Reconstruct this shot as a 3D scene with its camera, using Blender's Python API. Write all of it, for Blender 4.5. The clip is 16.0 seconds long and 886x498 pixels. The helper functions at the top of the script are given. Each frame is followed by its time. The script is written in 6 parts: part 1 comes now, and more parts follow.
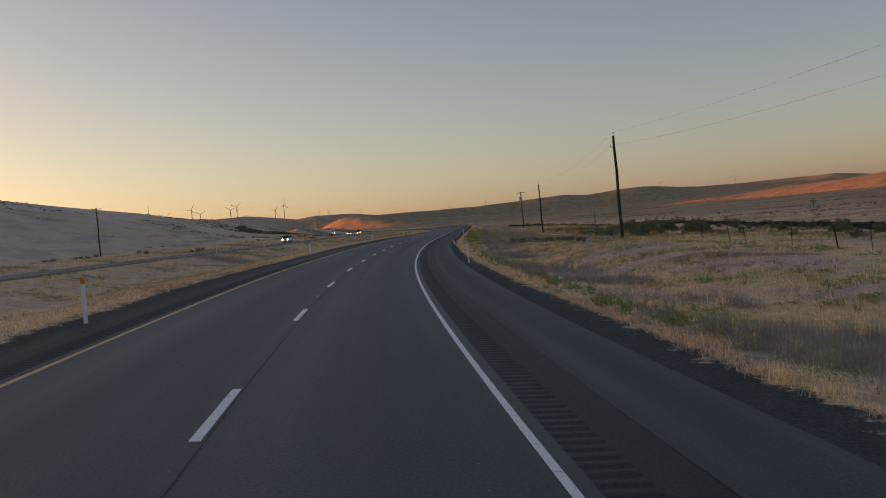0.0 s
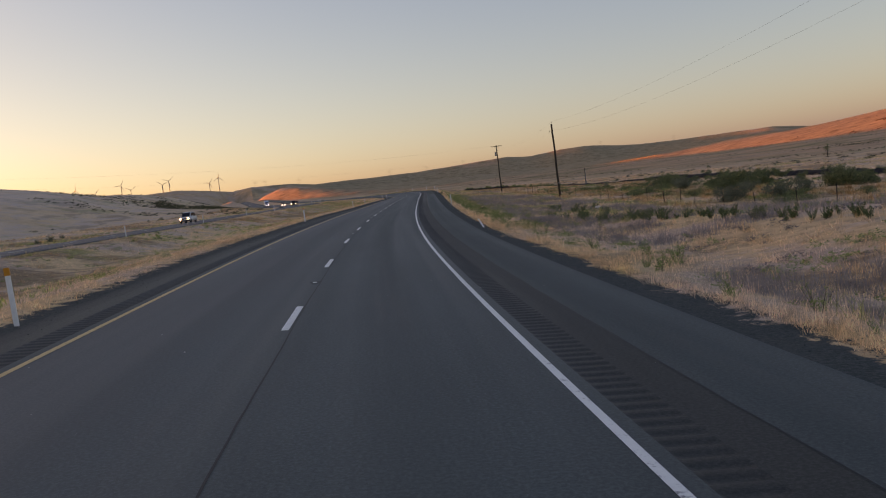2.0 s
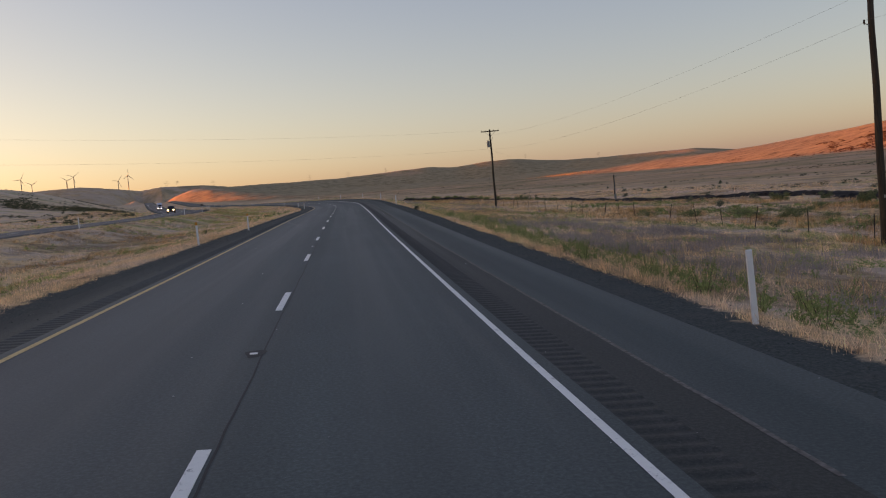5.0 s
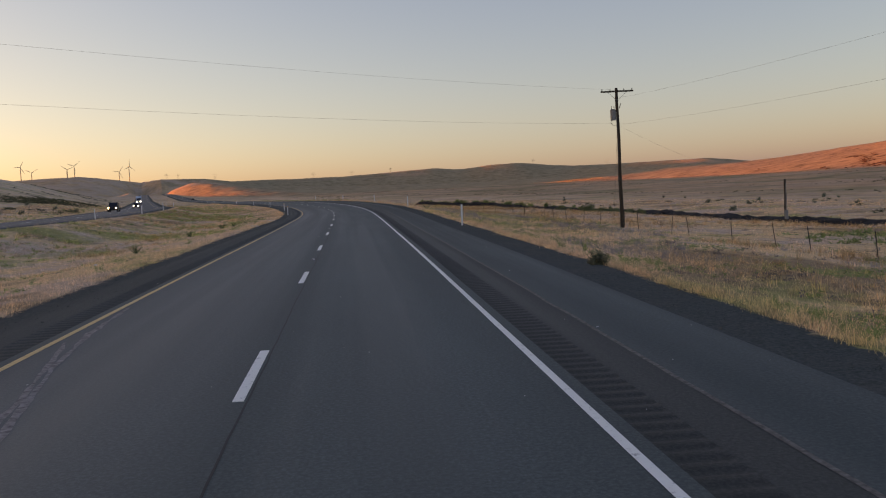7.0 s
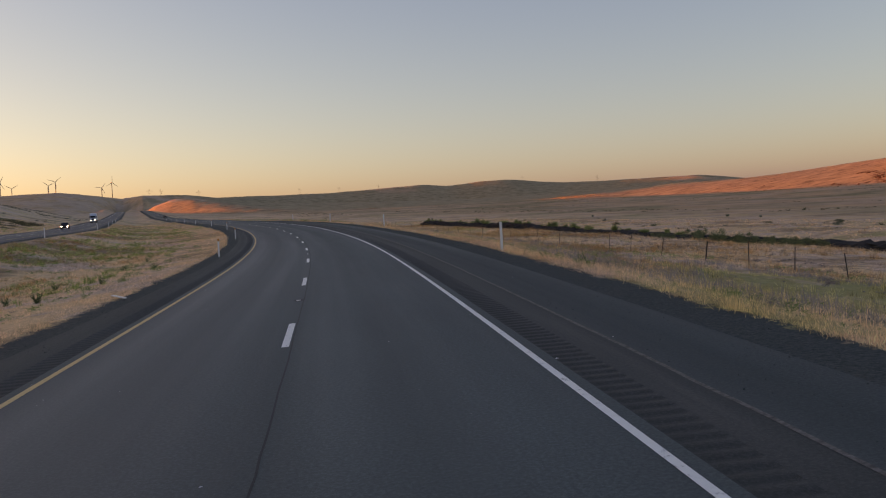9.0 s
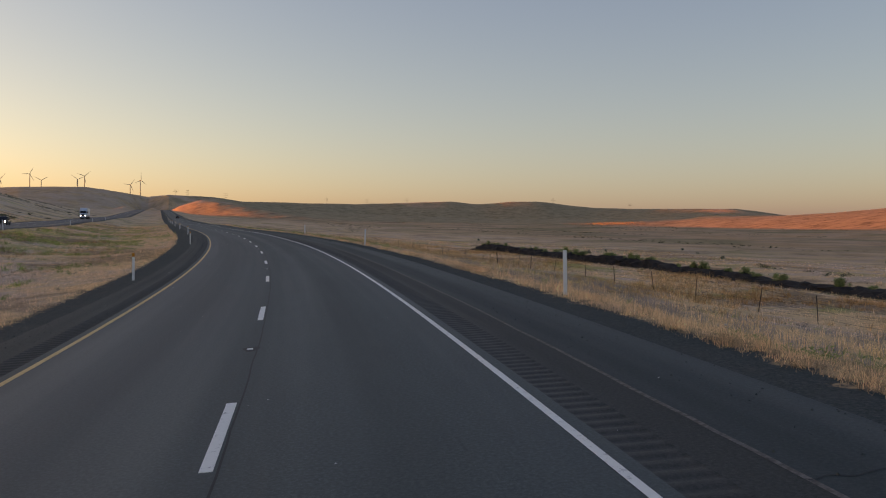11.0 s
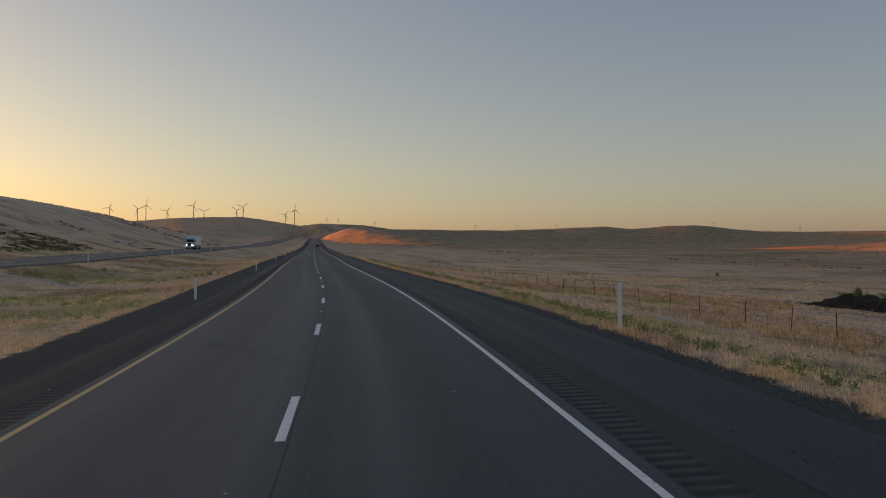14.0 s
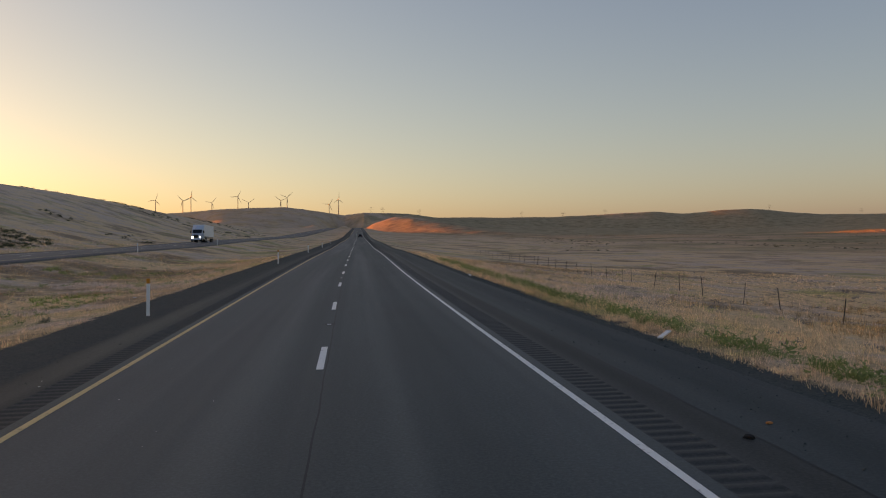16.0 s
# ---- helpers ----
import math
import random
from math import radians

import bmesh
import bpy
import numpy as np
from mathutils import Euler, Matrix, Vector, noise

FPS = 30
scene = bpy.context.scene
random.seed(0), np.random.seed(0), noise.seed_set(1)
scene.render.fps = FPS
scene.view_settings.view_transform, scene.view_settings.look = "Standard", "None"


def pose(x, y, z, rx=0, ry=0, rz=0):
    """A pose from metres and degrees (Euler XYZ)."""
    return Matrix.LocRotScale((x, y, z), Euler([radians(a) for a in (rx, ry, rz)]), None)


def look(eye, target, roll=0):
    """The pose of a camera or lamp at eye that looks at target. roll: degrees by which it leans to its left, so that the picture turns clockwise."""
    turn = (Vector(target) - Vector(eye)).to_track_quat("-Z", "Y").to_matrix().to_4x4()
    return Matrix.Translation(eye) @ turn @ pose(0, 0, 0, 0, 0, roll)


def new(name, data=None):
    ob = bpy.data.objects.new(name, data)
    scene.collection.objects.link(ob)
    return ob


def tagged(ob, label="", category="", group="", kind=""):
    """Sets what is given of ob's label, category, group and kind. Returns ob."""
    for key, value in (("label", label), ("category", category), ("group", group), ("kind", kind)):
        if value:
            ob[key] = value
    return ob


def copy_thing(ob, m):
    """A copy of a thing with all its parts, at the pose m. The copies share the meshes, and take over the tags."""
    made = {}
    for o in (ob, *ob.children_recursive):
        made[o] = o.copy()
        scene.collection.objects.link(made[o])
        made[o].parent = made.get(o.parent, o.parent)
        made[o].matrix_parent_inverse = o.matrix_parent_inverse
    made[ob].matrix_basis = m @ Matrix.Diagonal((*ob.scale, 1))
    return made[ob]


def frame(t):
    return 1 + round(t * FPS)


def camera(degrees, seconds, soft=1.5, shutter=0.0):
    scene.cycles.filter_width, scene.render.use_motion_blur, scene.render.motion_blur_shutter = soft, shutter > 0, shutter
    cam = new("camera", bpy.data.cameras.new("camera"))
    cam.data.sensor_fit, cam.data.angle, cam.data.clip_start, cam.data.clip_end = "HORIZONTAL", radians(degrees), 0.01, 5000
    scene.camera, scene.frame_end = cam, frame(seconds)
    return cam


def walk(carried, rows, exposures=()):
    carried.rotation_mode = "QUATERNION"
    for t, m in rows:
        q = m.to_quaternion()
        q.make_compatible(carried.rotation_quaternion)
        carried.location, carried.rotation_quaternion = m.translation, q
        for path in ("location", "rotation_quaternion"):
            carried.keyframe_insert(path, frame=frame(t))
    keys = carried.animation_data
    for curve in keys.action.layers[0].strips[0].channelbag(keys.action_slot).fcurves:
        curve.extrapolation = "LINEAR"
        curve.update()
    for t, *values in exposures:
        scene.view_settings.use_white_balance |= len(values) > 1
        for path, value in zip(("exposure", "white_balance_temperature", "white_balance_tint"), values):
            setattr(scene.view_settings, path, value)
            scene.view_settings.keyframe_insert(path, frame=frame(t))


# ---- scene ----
cam = camera(54.88, 16.0, soft=1.1)
walk(cam, [(t, pose(x, y, z, 90 + pitch, roll, yaw)) for t, x, y, z, yaw, pitch, roll in [
    (0.0, 0.40, 5.73, 2.32, 10.89, -0.39, 5.11),
    (0.5, -3.40, 19.00, 2.69, 10.86, -1.72, 5.46),
    (1.0, -7.04, 32.39, 3.02, 10.07, -2.05, 6.07),
    (1.5, -10.57, 45.92, 3.33, 8.70, -2.26, 6.71),
    (2.0, -13.90, 59.61, 3.65, 6.87, -3.09, 7.24),
    (2.5, -16.91, 73.23, 3.96, 5.44, -3.20, 7.30),
    (3.0, -19.62, 86.70, 4.31, 3.63, -3.07, 6.88),
    (3.5, -22.11, 100.25, 4.65, 2.08, -3.01, 6.86),
    (4.0, -24.43, 113.86, 4.97, 1.14, -2.98, 6.57),
    (4.5, -26.63, 127.51, 5.30, 1.32, -3.05, 5.75),
    (5.0, -28.71, 141.26, 5.65, 1.48, -3.03, 5.03),
    (5.5, -30.66, 155.10, 6.02, 1.62, -2.93, 4.39),
    (6.0, -32.59, 168.98, 6.40, 1.71, -2.82, 3.85),
    (6.5, -34.56, 182.86, 6.78, 1.73, -2.78, 3.41),
    (7.0, -36.60, 196.67, 7.13, 1.67, -2.89, 3.09),
    (7.5, -38.69, 210.43, 7.45, 1.52, -3.15, 2.85),
    (8.0, -40.72, 224.22, 7.80, 1.32, -3.06, 2.45),
    (8.5, -42.65, 238.08, 8.17, 1.33, -2.25, 2.57),
    (9.0, -44.64, 251.82, 8.48, 0.80, -1.81, 3.02),
    (9.5, -46.66, 265.54, 8.81, 0.16, -1.39, 3.01),
    (10.0, -48.73, 279.26, 9.11, 0.26, -1.05, 2.33),
    (10.5, -50.92, 292.99, 9.40, 1.12, -0.78, 0.97),
    (11.0, -53.34, 306.67, 9.69, 2.46, -0.60, -0.61),
    (11.5, -56.02, 320.27, 10.00, 4.02, -0.50, -1.96),
    (12.0, -58.98, 333.75, 10.34, 5.54, -0.48, -2.64),
    (12.5, -62.20, 347.10, 10.71, 7.03, -0.55, -2.66),
    (13.0, -65.77, 360.40, 11.09, 9.16, -0.11, -1.47),
    (13.5, -69.81, 373.71, 11.43, 11.52, 0.67, -0.27),
    (14.0, -74.20, 387.07, 11.72, 12.27, 1.10, -0.28),
    (14.5, -78.82, 400.53, 12.07, 12.70, 0.80, 0.74),
    (15.0, -83.56, 413.85, 12.38, 13.47, 0.62, 0.27),
    (15.5, -88.34, 427.00, 12.69, 14.65, 0.55, 0.61),
    (16.0, -93.21, 440.05, 13.05, 15.23, 0.31, 0.43),
]], exposures=[(0, 1.53, 10800, 30), (0.5, 1.79, 10800, 33), (1, 1.8, 10800, 33), (1.5, 1.84, 10800, 33), (2.5, 1.99, 10800, 33), (4.5, 1.99, 10800, 33), (7, 1.97, 10800, 33), (8, 1.94, 10800, 33), (8.5, 1.99, 10800, 33), (9, 1.88, 10800, 33), (9.5, 1.99, 10800, 33), (12, 1.76, 10800, 27), (12.5, 1.72, 10800, 27), (13, 1.58, 10800, 27), (13.5, 1.53, 10800, 27), (14, 1.48, 10800, 27), (14.5, 1.6, 10800, 27), (15, 1.6, 10800, 27), (15.5, 1.51, 10800, 27), (16, 1.68, 10800, 27)])

# ---- light ----
SUN_AZ, SUN_EL = -80.0, 1.7          # degrees clockwise from ahead, degrees above the horizon
world = bpy.data.worlds.new("sky")
scene.world = world
world.use_nodes = True
wn = world.node_tree.nodes
sky = wn.new("ShaderNodeTexSky")
sky.sky_type = "NISHITA"
sky.sun_disc = False
sky.sun_elevation = radians(SUN_EL)
sky.sun_rotation = radians(SUN_AZ)
sky.altitude = 600
sky.air_density, sky.dust_density, sky.ozone_density = 0.8, 2.6, 1.8
wn["Background"].inputs["Strength"].default_value = 0.15
# light scattered more than once makes the whole dusk sky a little bluer and softer
soften, haze = wn.new("ShaderNodeVectorMath"), wn.new("ShaderNodeVectorMath")
soften.operation, haze.operation = "MULTIPLY", "ADD"
soften.inputs[1].default_value, haze.inputs[1].default_value = (1.0, 1.0, 0.80), (0.0, 0.03, 0.33)
world.node_tree.links.new(sky.outputs[0], soften.inputs[0])
world.node_tree.links.new(soften.outputs[0], haze.inputs[0])
world.node_tree.links.new(haze.outputs[0], wn["Background"].inputs["Color"])
sun = new("sun", bpy.data.lights.new("sun", "SUN"))
sun.data.energy, sun.data.angle, sun.data.color = 2.5, radians(0.2), (1.0, 0.32, 0.04)
_sd = Vector((math.sin(radians(SUN_AZ)) * math.cos(radians(SUN_EL)), math.cos(radians(SUN_AZ)) * math.cos(radians(SUN_EL)), math.sin(radians(SUN_EL))))
sun.matrix_world = look((0, 0, 400), Vector((0, 0, 400)) - _sd)


# ---- materials ----
class Nodes:
    """A small builder for node materials."""

    def __init__(self, name, rough=0.9, metal=0.0, spec=0.3):
        self.mat = bpy.data.materials.new(name)
        self.mat.use_nodes = True
        self.t = self.mat.node_tree
        self.b = self.t.nodes["Principled BSDF"]
        self.b.inputs["Roughness"].default_value = rough
        self.b.inputs["Metallic"].default_value = metal
        self.b.inputs["Specular IOR Level"].default_value = spec

    def n(self, kind, **kw):
        node = self.t.nodes.new(kind)
        for k, v in kw.items():
            node.inputs[k].default_value = v
        return node

    def link(self, a, b):
        self.t.links.new(a, b)

    def coords(self, kind="Object", scale=(1, 1, 1), uv=""):
        m = self.n("ShaderNodeMapping")
        m.inputs["Scale"].default_value = scale
        if uv:
            c = self.n("ShaderNodeUVMap")
            c.uv_map = uv
            self.link(c.outputs[0], m.inputs[0])
        else:
            c = self.n("ShaderNodeTexCoord")
            self.link(c.outputs[kind], m.inputs[0])
        return m.outputs[0]

    def noise(self, vec, scale, detail=4.0, rough=0.55):
        x = self.n("ShaderNodeTexNoise", Scale=scale, Detail=detail, Roughness=rough)
        self.link(vec, x.inputs["Vector"])
        return x.outputs["Fac"]

    def ramp(self, fac, stops):
        r = self.n("ShaderNodeValToRGB")
        e = r.color_ramp.elements
        while len(e) < len(stops):
            e.new(0.5)
        for q, (p, c) in zip(e, stops):
            q.position = p
            q.color = (*c, 1) if len(c) == 3 else c
        self.link(fac, r.inputs[0])
        return r.outputs[0]

    def mask(self, fac, a, b):
        return self.ramp(fac, [(min(a, b), (0, 0, 0) if a < b else (1, 1, 1)), (max(a, b), (1, 1, 1) if a < b else (0, 0, 0))])

    def mix(self, fac, a, b, mode="MIX"):
        m = self.n("ShaderNodeMix")
        m.data_type, m.blend_type = "RGBA", mode
        for sock, v in ((m.inputs[0], fac), (m.inputs[6], a), (m.inputs[7], b)):
            if hasattr(v, "is_linked"):
                self.link(v, sock)
            elif isinstance(v, (int, float)):
                sock.default_value = v
            else:
                sock.default_value = (*v, 1)
        return m.outputs[2]

    def math(self, op, a, b=0.0):
        m = self.n("ShaderNodeMath")
        m.operation = op
        for sock, v in zip(m.inputs, (a, b)):
            if hasattr(v, "is_linked"):
                self.link(v, sock)
            else:
                sock.default_value = v
        return m.outputs[0]

    def done(self, color, bump=None, strength=0.3, dist=0.02, rough=None):
        if hasattr(color, "is_linked"):
            self.link(color, self.b.inputs["Base Color"])
        else:
            self.b.inputs["Base Color"].default_value = (*color, 1)
        if bump is not None:
            k = self.n("ShaderNodeBump", Strength=strength, Distance=dist)
            self.link(bump, k.inputs["Height"])
            self.link(k.outputs[0], self.b.inputs["Normal"])
        if rough is not None:
            self.link(rough, self.b.inputs["Roughness"])
        return self.mat

    def leafy(self, color, share):
        """Thin leaves let part of the light through."""
        self.done(color)
        t = self.n("ShaderNodeBsdfTranslucent")
        self.link(color, t.inputs[0])
        x = self.n("ShaderNodeMixShader")
        x.inputs[0].default_value = share
        self.link(self.b.outputs[0], x.inputs[1])
        self.link(t.outputs[0], x.inputs[2])
        self.link(x.outputs[0], self.t.nodes["Material Output"].inputs["Surface"])
        return self.mat


def simple(name, color, rough=0.7, metal=0.0, var=0.25, scale=6.0, bump=0.15):
    m = Nodes(name, rough, metal)
    f = m.noise(m.coords(), scale, 5)
    lo, hi = [c * (1 - var) for c in color], [min(1, c * (1 + var)) for c in color]
    return m.done(m.ramp(f, [(0.3, lo), (0.7, hi)]), m.noise(m.coords(), scale * 8, 3), bump, 0.01)


def glowing(name, color, strength):
    m = Nodes(name, 0.3)
    m.b.inputs["Emission Color"].default_value = (*color, 1)
    m.b.inputs["Emission Strength"].default_value = strength
    return m.done(color)


def mat_asphalt(name, base, spec=0.42, dusty=1.0, turn=(310, 390, 0.8)):
    m = Nodes(name, 0.75, 0, spec)
    uv = m.coords(uv="road")
    grain = m.noise(uv, 70.0, 2, 0.6)
    chips = m.noise(uv, 22.0, 4, 0.75)
    along = m.noise(m.coords(uv="road", scale=(1.0, 0.012, 1)), 0.6, 3, 0.6)     # wheel tracks and drag marks
    blot = m.noise(m.coords(uv="road", scale=(1.0, 0.2, 1)), 0.45, 6, 0.65)
    c = m.ramp(along, [(0.38, [v * 0.66 for v in base]), (0.5, base), (0.62, [v * 1.42 for v in base])])
    c = m.mix(0.45, c, m.ramp(blot, [(0.36, [v * 0.6 for v in base]), (0.5, base), (0.64, [v * 1.45 for v in base])]))
    c = m.mix(0.34, c, m.ramp(chips, [(0.38, [v * 0.25 for v in base]), (0.5, base), (0.62, [v * 2.3 for v in base])]))
    c = m.mix(m.mask(grain, 0.66, 0.73), c, [v * 2.6 for v in base])              # pale stone chips
    dust = m.math("MULTIPLY", m.mask(m.noise(m.coords(uv="road", scale=(1.0, 0.05, 1)), 0.8, 6, 0.7), 0.56, 0.72), 0.22 * dusty)
    c = m.mix(dust, c, (0.17, 0.15, 0.13))
    sep = m.n("ShaderNodeSeparateXYZ")
    m.link(uv, sep.inputs[0])
    track = m.math("COSINE", m.math("MULTIPLY", sep.outputs[0], 2 * math.pi / 1.83))       # smoother wheel paths beside a darker oil band
    c = m.mix(m.math("MULTIPLY", m.math("ADD", track, 1.0), 0.14), c, [v * 0.55 for v in base])
    worn = m.n("ShaderNodeMapRange")                                              # the inner lane is paler and dustier
    worn.inputs["From Min"].default_value, worn.inputs["From Max"].default_value = 0.4, -2.6
    m.link(m.math("ADD", sep.outputs[0], m.math("MULTIPLY", m.math("SUBTRACT", blot, 0.5), 3.0)), worn.inputs["Value"])
    lane = m.math("MULTIPLY", m.math("GREATER_THAN", sep.outputs[0], -3.72), 0.3)
    c = m.mix(m.math("MULTIPLY", worn.outputs[0], lane), c, (0.17, 0.172, 0.168))
    onward_tone = m.n("ShaderNodeMapRange")                                             # darker surfacing further on
    onward_tone.inputs["From Min"].default_value, onward_tone.inputs["From Max"].default_value = turn[0], turn[1]
    m.link(sep.outputs[1], onward_tone.inputs["Value"])
    c = m.mix(onward_tone.outputs[0], c, m.mix(1.0, c, (turn[2],) * 3, "MULTIPLY"))
    r = m.ramp(along, [(0.38, (0.58,) * 3), (0.62, (0.80,) * 3)])
    return m.done(c, grain, 0.3, 0.004, r)


def patches_of(m, ob, tones):
    """Dry-country colour patches: straw, mauve seed heads, yellow-green weeds and umber brush."""
    straw, mauve, olive, umber = tones
    c = m.mix(m.mask(m.noise(ob, 0.13, 6, 0.66), 0.48, 0.57), straw, mauve)
    c = m.mix(m.math("MULTIPLY", m.mask(m.noise(ob, 0.06, 7, 0.7), 0.515, 0.58), 0.9), c, umber)
    c = m.mix(m.math("MULTIPLY", m.mask(m.noise(ob, 0.048, 7, 0.72), 0.55, 0.61), 0.85), c, olive)
    return c


def mat_ground():
    m = Nodes("dry_grassland", 0.95, 0, 0.1)
    ob = m.coords()
    sep = m.n("ShaderNodeSeparateXYZ")
    m.link(m.coords(uv="road"), sep.inputs[0])
    u = m.math("MULTIPLY", sep.outputs[0], 1.0)
    fine = m.noise(ob, 2.2, 6, 0.7)
    wide = m.noise(ob, 0.012, 5, 0.6)
    straw = m.ramp(fine, [(0.28, (0.44, 0.285, 0.165)), (0.5, (0.70, 0.475, 0.27)), (0.72, (0.85, 0.59, 0.345))])
    mauve = m.ramp(fine, [(0.3, (0.43, 0.31, 0.235)), (0.7, (0.67, 0.50, 0.385))])
    olive = m.ramp(fine, [(0.3, (0.187, 0.193, 0.066)), (0.7, (0.374, 0.341, 0.132))])
    umber = m.ramp(fine, [(0.3, (0.165, 0.110, 0.072)), (0.7, (0.374, 0.253, 0.154))])
    c = patches_of(m, ob, (straw, mauve, olive, umber))
    f5, f2 = m.noise(ob, 0.05, 9, 0.78), m.mask(m.noise(ob, 0.02, 6, 0.65), 0.40, 0.54)
    pale = m.ramp(f5, [(0.34, (0.42, 0.30, 0.205)), (0.5, (0.67, 0.49, 0.34)), (0.66, (0.82, 0.61, 0.43))])
    pale = m.mix(m.math("MULTIPLY", f2, 0.8), pale, m.ramp(fine, [(0.3, (0.582, 0.481, 0.424)), (0.7, (0.810, 0.670, 0.601))]))
    brown = m.ramp(f5, [(0.34, (0.27, 0.165, 0.090)), (0.5, (0.47, 0.30, 0.165)), (0.66, (0.60, 0.395, 0.225))])
    brown = m.mix(m.math("MULTIPLY", f2, 0.55), brown, m.ramp(fine, [(0.3, (0.37, 0.255, 0.185)), (0.7, (0.55, 0.395, 0.295))]))
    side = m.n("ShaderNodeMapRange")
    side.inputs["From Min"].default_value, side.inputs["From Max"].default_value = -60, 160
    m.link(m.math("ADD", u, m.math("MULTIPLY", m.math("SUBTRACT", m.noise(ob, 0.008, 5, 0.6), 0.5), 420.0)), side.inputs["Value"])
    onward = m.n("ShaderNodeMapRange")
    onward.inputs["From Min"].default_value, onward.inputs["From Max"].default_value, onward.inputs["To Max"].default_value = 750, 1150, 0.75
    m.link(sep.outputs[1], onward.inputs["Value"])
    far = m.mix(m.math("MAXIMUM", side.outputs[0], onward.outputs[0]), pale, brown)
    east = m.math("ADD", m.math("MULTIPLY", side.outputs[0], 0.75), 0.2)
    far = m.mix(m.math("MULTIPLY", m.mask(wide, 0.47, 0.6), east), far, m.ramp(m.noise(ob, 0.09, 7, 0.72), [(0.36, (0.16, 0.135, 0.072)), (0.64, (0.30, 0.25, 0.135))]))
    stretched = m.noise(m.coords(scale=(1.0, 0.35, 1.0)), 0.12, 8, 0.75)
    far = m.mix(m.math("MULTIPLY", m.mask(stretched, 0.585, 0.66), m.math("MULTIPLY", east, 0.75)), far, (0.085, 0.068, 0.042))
    # scrub tone that also paints shade over the upper far slopes
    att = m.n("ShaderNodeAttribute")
    att.attribute_name = "shaded_scrub"
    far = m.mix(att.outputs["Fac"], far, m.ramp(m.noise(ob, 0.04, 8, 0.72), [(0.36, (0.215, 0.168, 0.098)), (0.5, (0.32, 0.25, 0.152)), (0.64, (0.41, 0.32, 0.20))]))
    # strip of colour that paints the sunlit band at the slopes' foot
    att2 = m.n("ShaderNodeAttribute")
    att2.attribute_name = "stubble"
    far = m.mix(m.math("MULTIPLY", att2.outputs["Fac"], 0.9), far, m.ramp(m.noise(m.coords(scale=(0.5, 1.0, 2.5)), 0.07, 8, 0.78), [(0.36, (0.12, 0.085, 0.055)), (0.46, (0.31, 0.215, 0.135)), (0.56, (0.44, 0.31, 0.19)), (0.68, (0.53, 0.38, 0.24))]))
    au = m.math("ABSOLUTE", u)
    mr = m.n("ShaderNodeMapRange")
    mr.inputs["From Min"].default_value, mr.inputs["From Max"].default_value = 45, 220
    m.link(au, mr.inputs["Value"])
    ms = m.n("ShaderNodeMapRange")
    ms.inputs["From Min"].default_value, ms.inputs["From Max"].default_value = 800, 1300
    m.link(sep.outputs[1], ms.inputs["Value"])
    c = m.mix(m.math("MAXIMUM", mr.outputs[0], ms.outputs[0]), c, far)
    # gravel shoulders beside the pavement, with a ragged edge
    rag = m.math("MULTIPLY", m.math("SUBTRACT", m.noise(ob, 1.3, 6, 0.72), 0.5), 1.9)
    edge = m.math("ADD", u, rag)
    torn = m.n("ShaderNodeMapRange")                      # the first stretch is more broken up
    torn.inputs["From Min"].default_value, torn.inputs["From Max"].default_value = 150, 90
    torn.inputs["To Min"].default_value, torn.inputs["To Max"].default_value = 1.0, 2.0
    m.link(sep.outputs[1], torn.inputs["Value"])
    out = m.n("ShaderNodeAttribute")
    out.attribute_name = "verge"
    g = m.n("ShaderNodeMapRange")
    g.inputs["From Min"].default_value, g.inputs["From Max"].default_value = 0.12, -0.12
    m.link(m.math("ADD", out.outputs["Fac"], m.math("MULTIPLY", rag, torn.outputs[0])), g.inputs["Value"])
    gravel = m.ramp(m.noise(ob, 16, 4, 0.8), [(0.34, (0.030, 0.040, 0.039)), (0.5, (0.054, 0.071, 0.069)), (0.68, (0.095, 0.108, 0.103))])
    gravel = m.mix(m.math("MULTIPLY", m.mask(m.noise(ob, 0.7, 6, 0.72), 0.5, 0.66), 0.35), gravel, (0.095, 0.095, 0.085))
    built = m.math("LESS_THAN", sep.outputs[1], 1690.0)
    c = m.mix(m.math("MULTIPLY", built, g.outputs[0]), c, gravel)
    # the far carriageway's shoulders
    h1 = m.n("ShaderNodeMapRange")
    h1.inputs["From Min"].default_value, h1.inputs["From Max"].default_value = -41.2, -40.6
    m.link(edge, h1.inputs["Value"])
    h2 = m.n("ShaderNodeMapRange")
    h2.inputs["From Min"].default_value, h2.inputs["From Max"].default_value = -26.0, -26.6
    m.link(edge, h2.inputs["Value"])
    c = m.mix(m.math("MULTIPLY", built, m.math("MULTIPLY", h1.outputs[0], h2.outputs[0])), c, gravel)
    return m.done(c, fine, 0.5, 0.05)


def mat_plant(name, dark, light, rough=0.8, leaf=0.35):
    m = Nodes(name, rough, 0, 0.15)
    g = m.n("ShaderNodeNewGeometry")
    c = m.ramp(g.outputs["Random Per Island"], [(0.0, dark), (1.0, light)])
    f = m.noise(m.coords("Generated"), 9.0, 3)
    return m.leafy(m.mix(0.5, c, m.ramp(f, [(0.3, dark), (0.7, light)])), leaf)


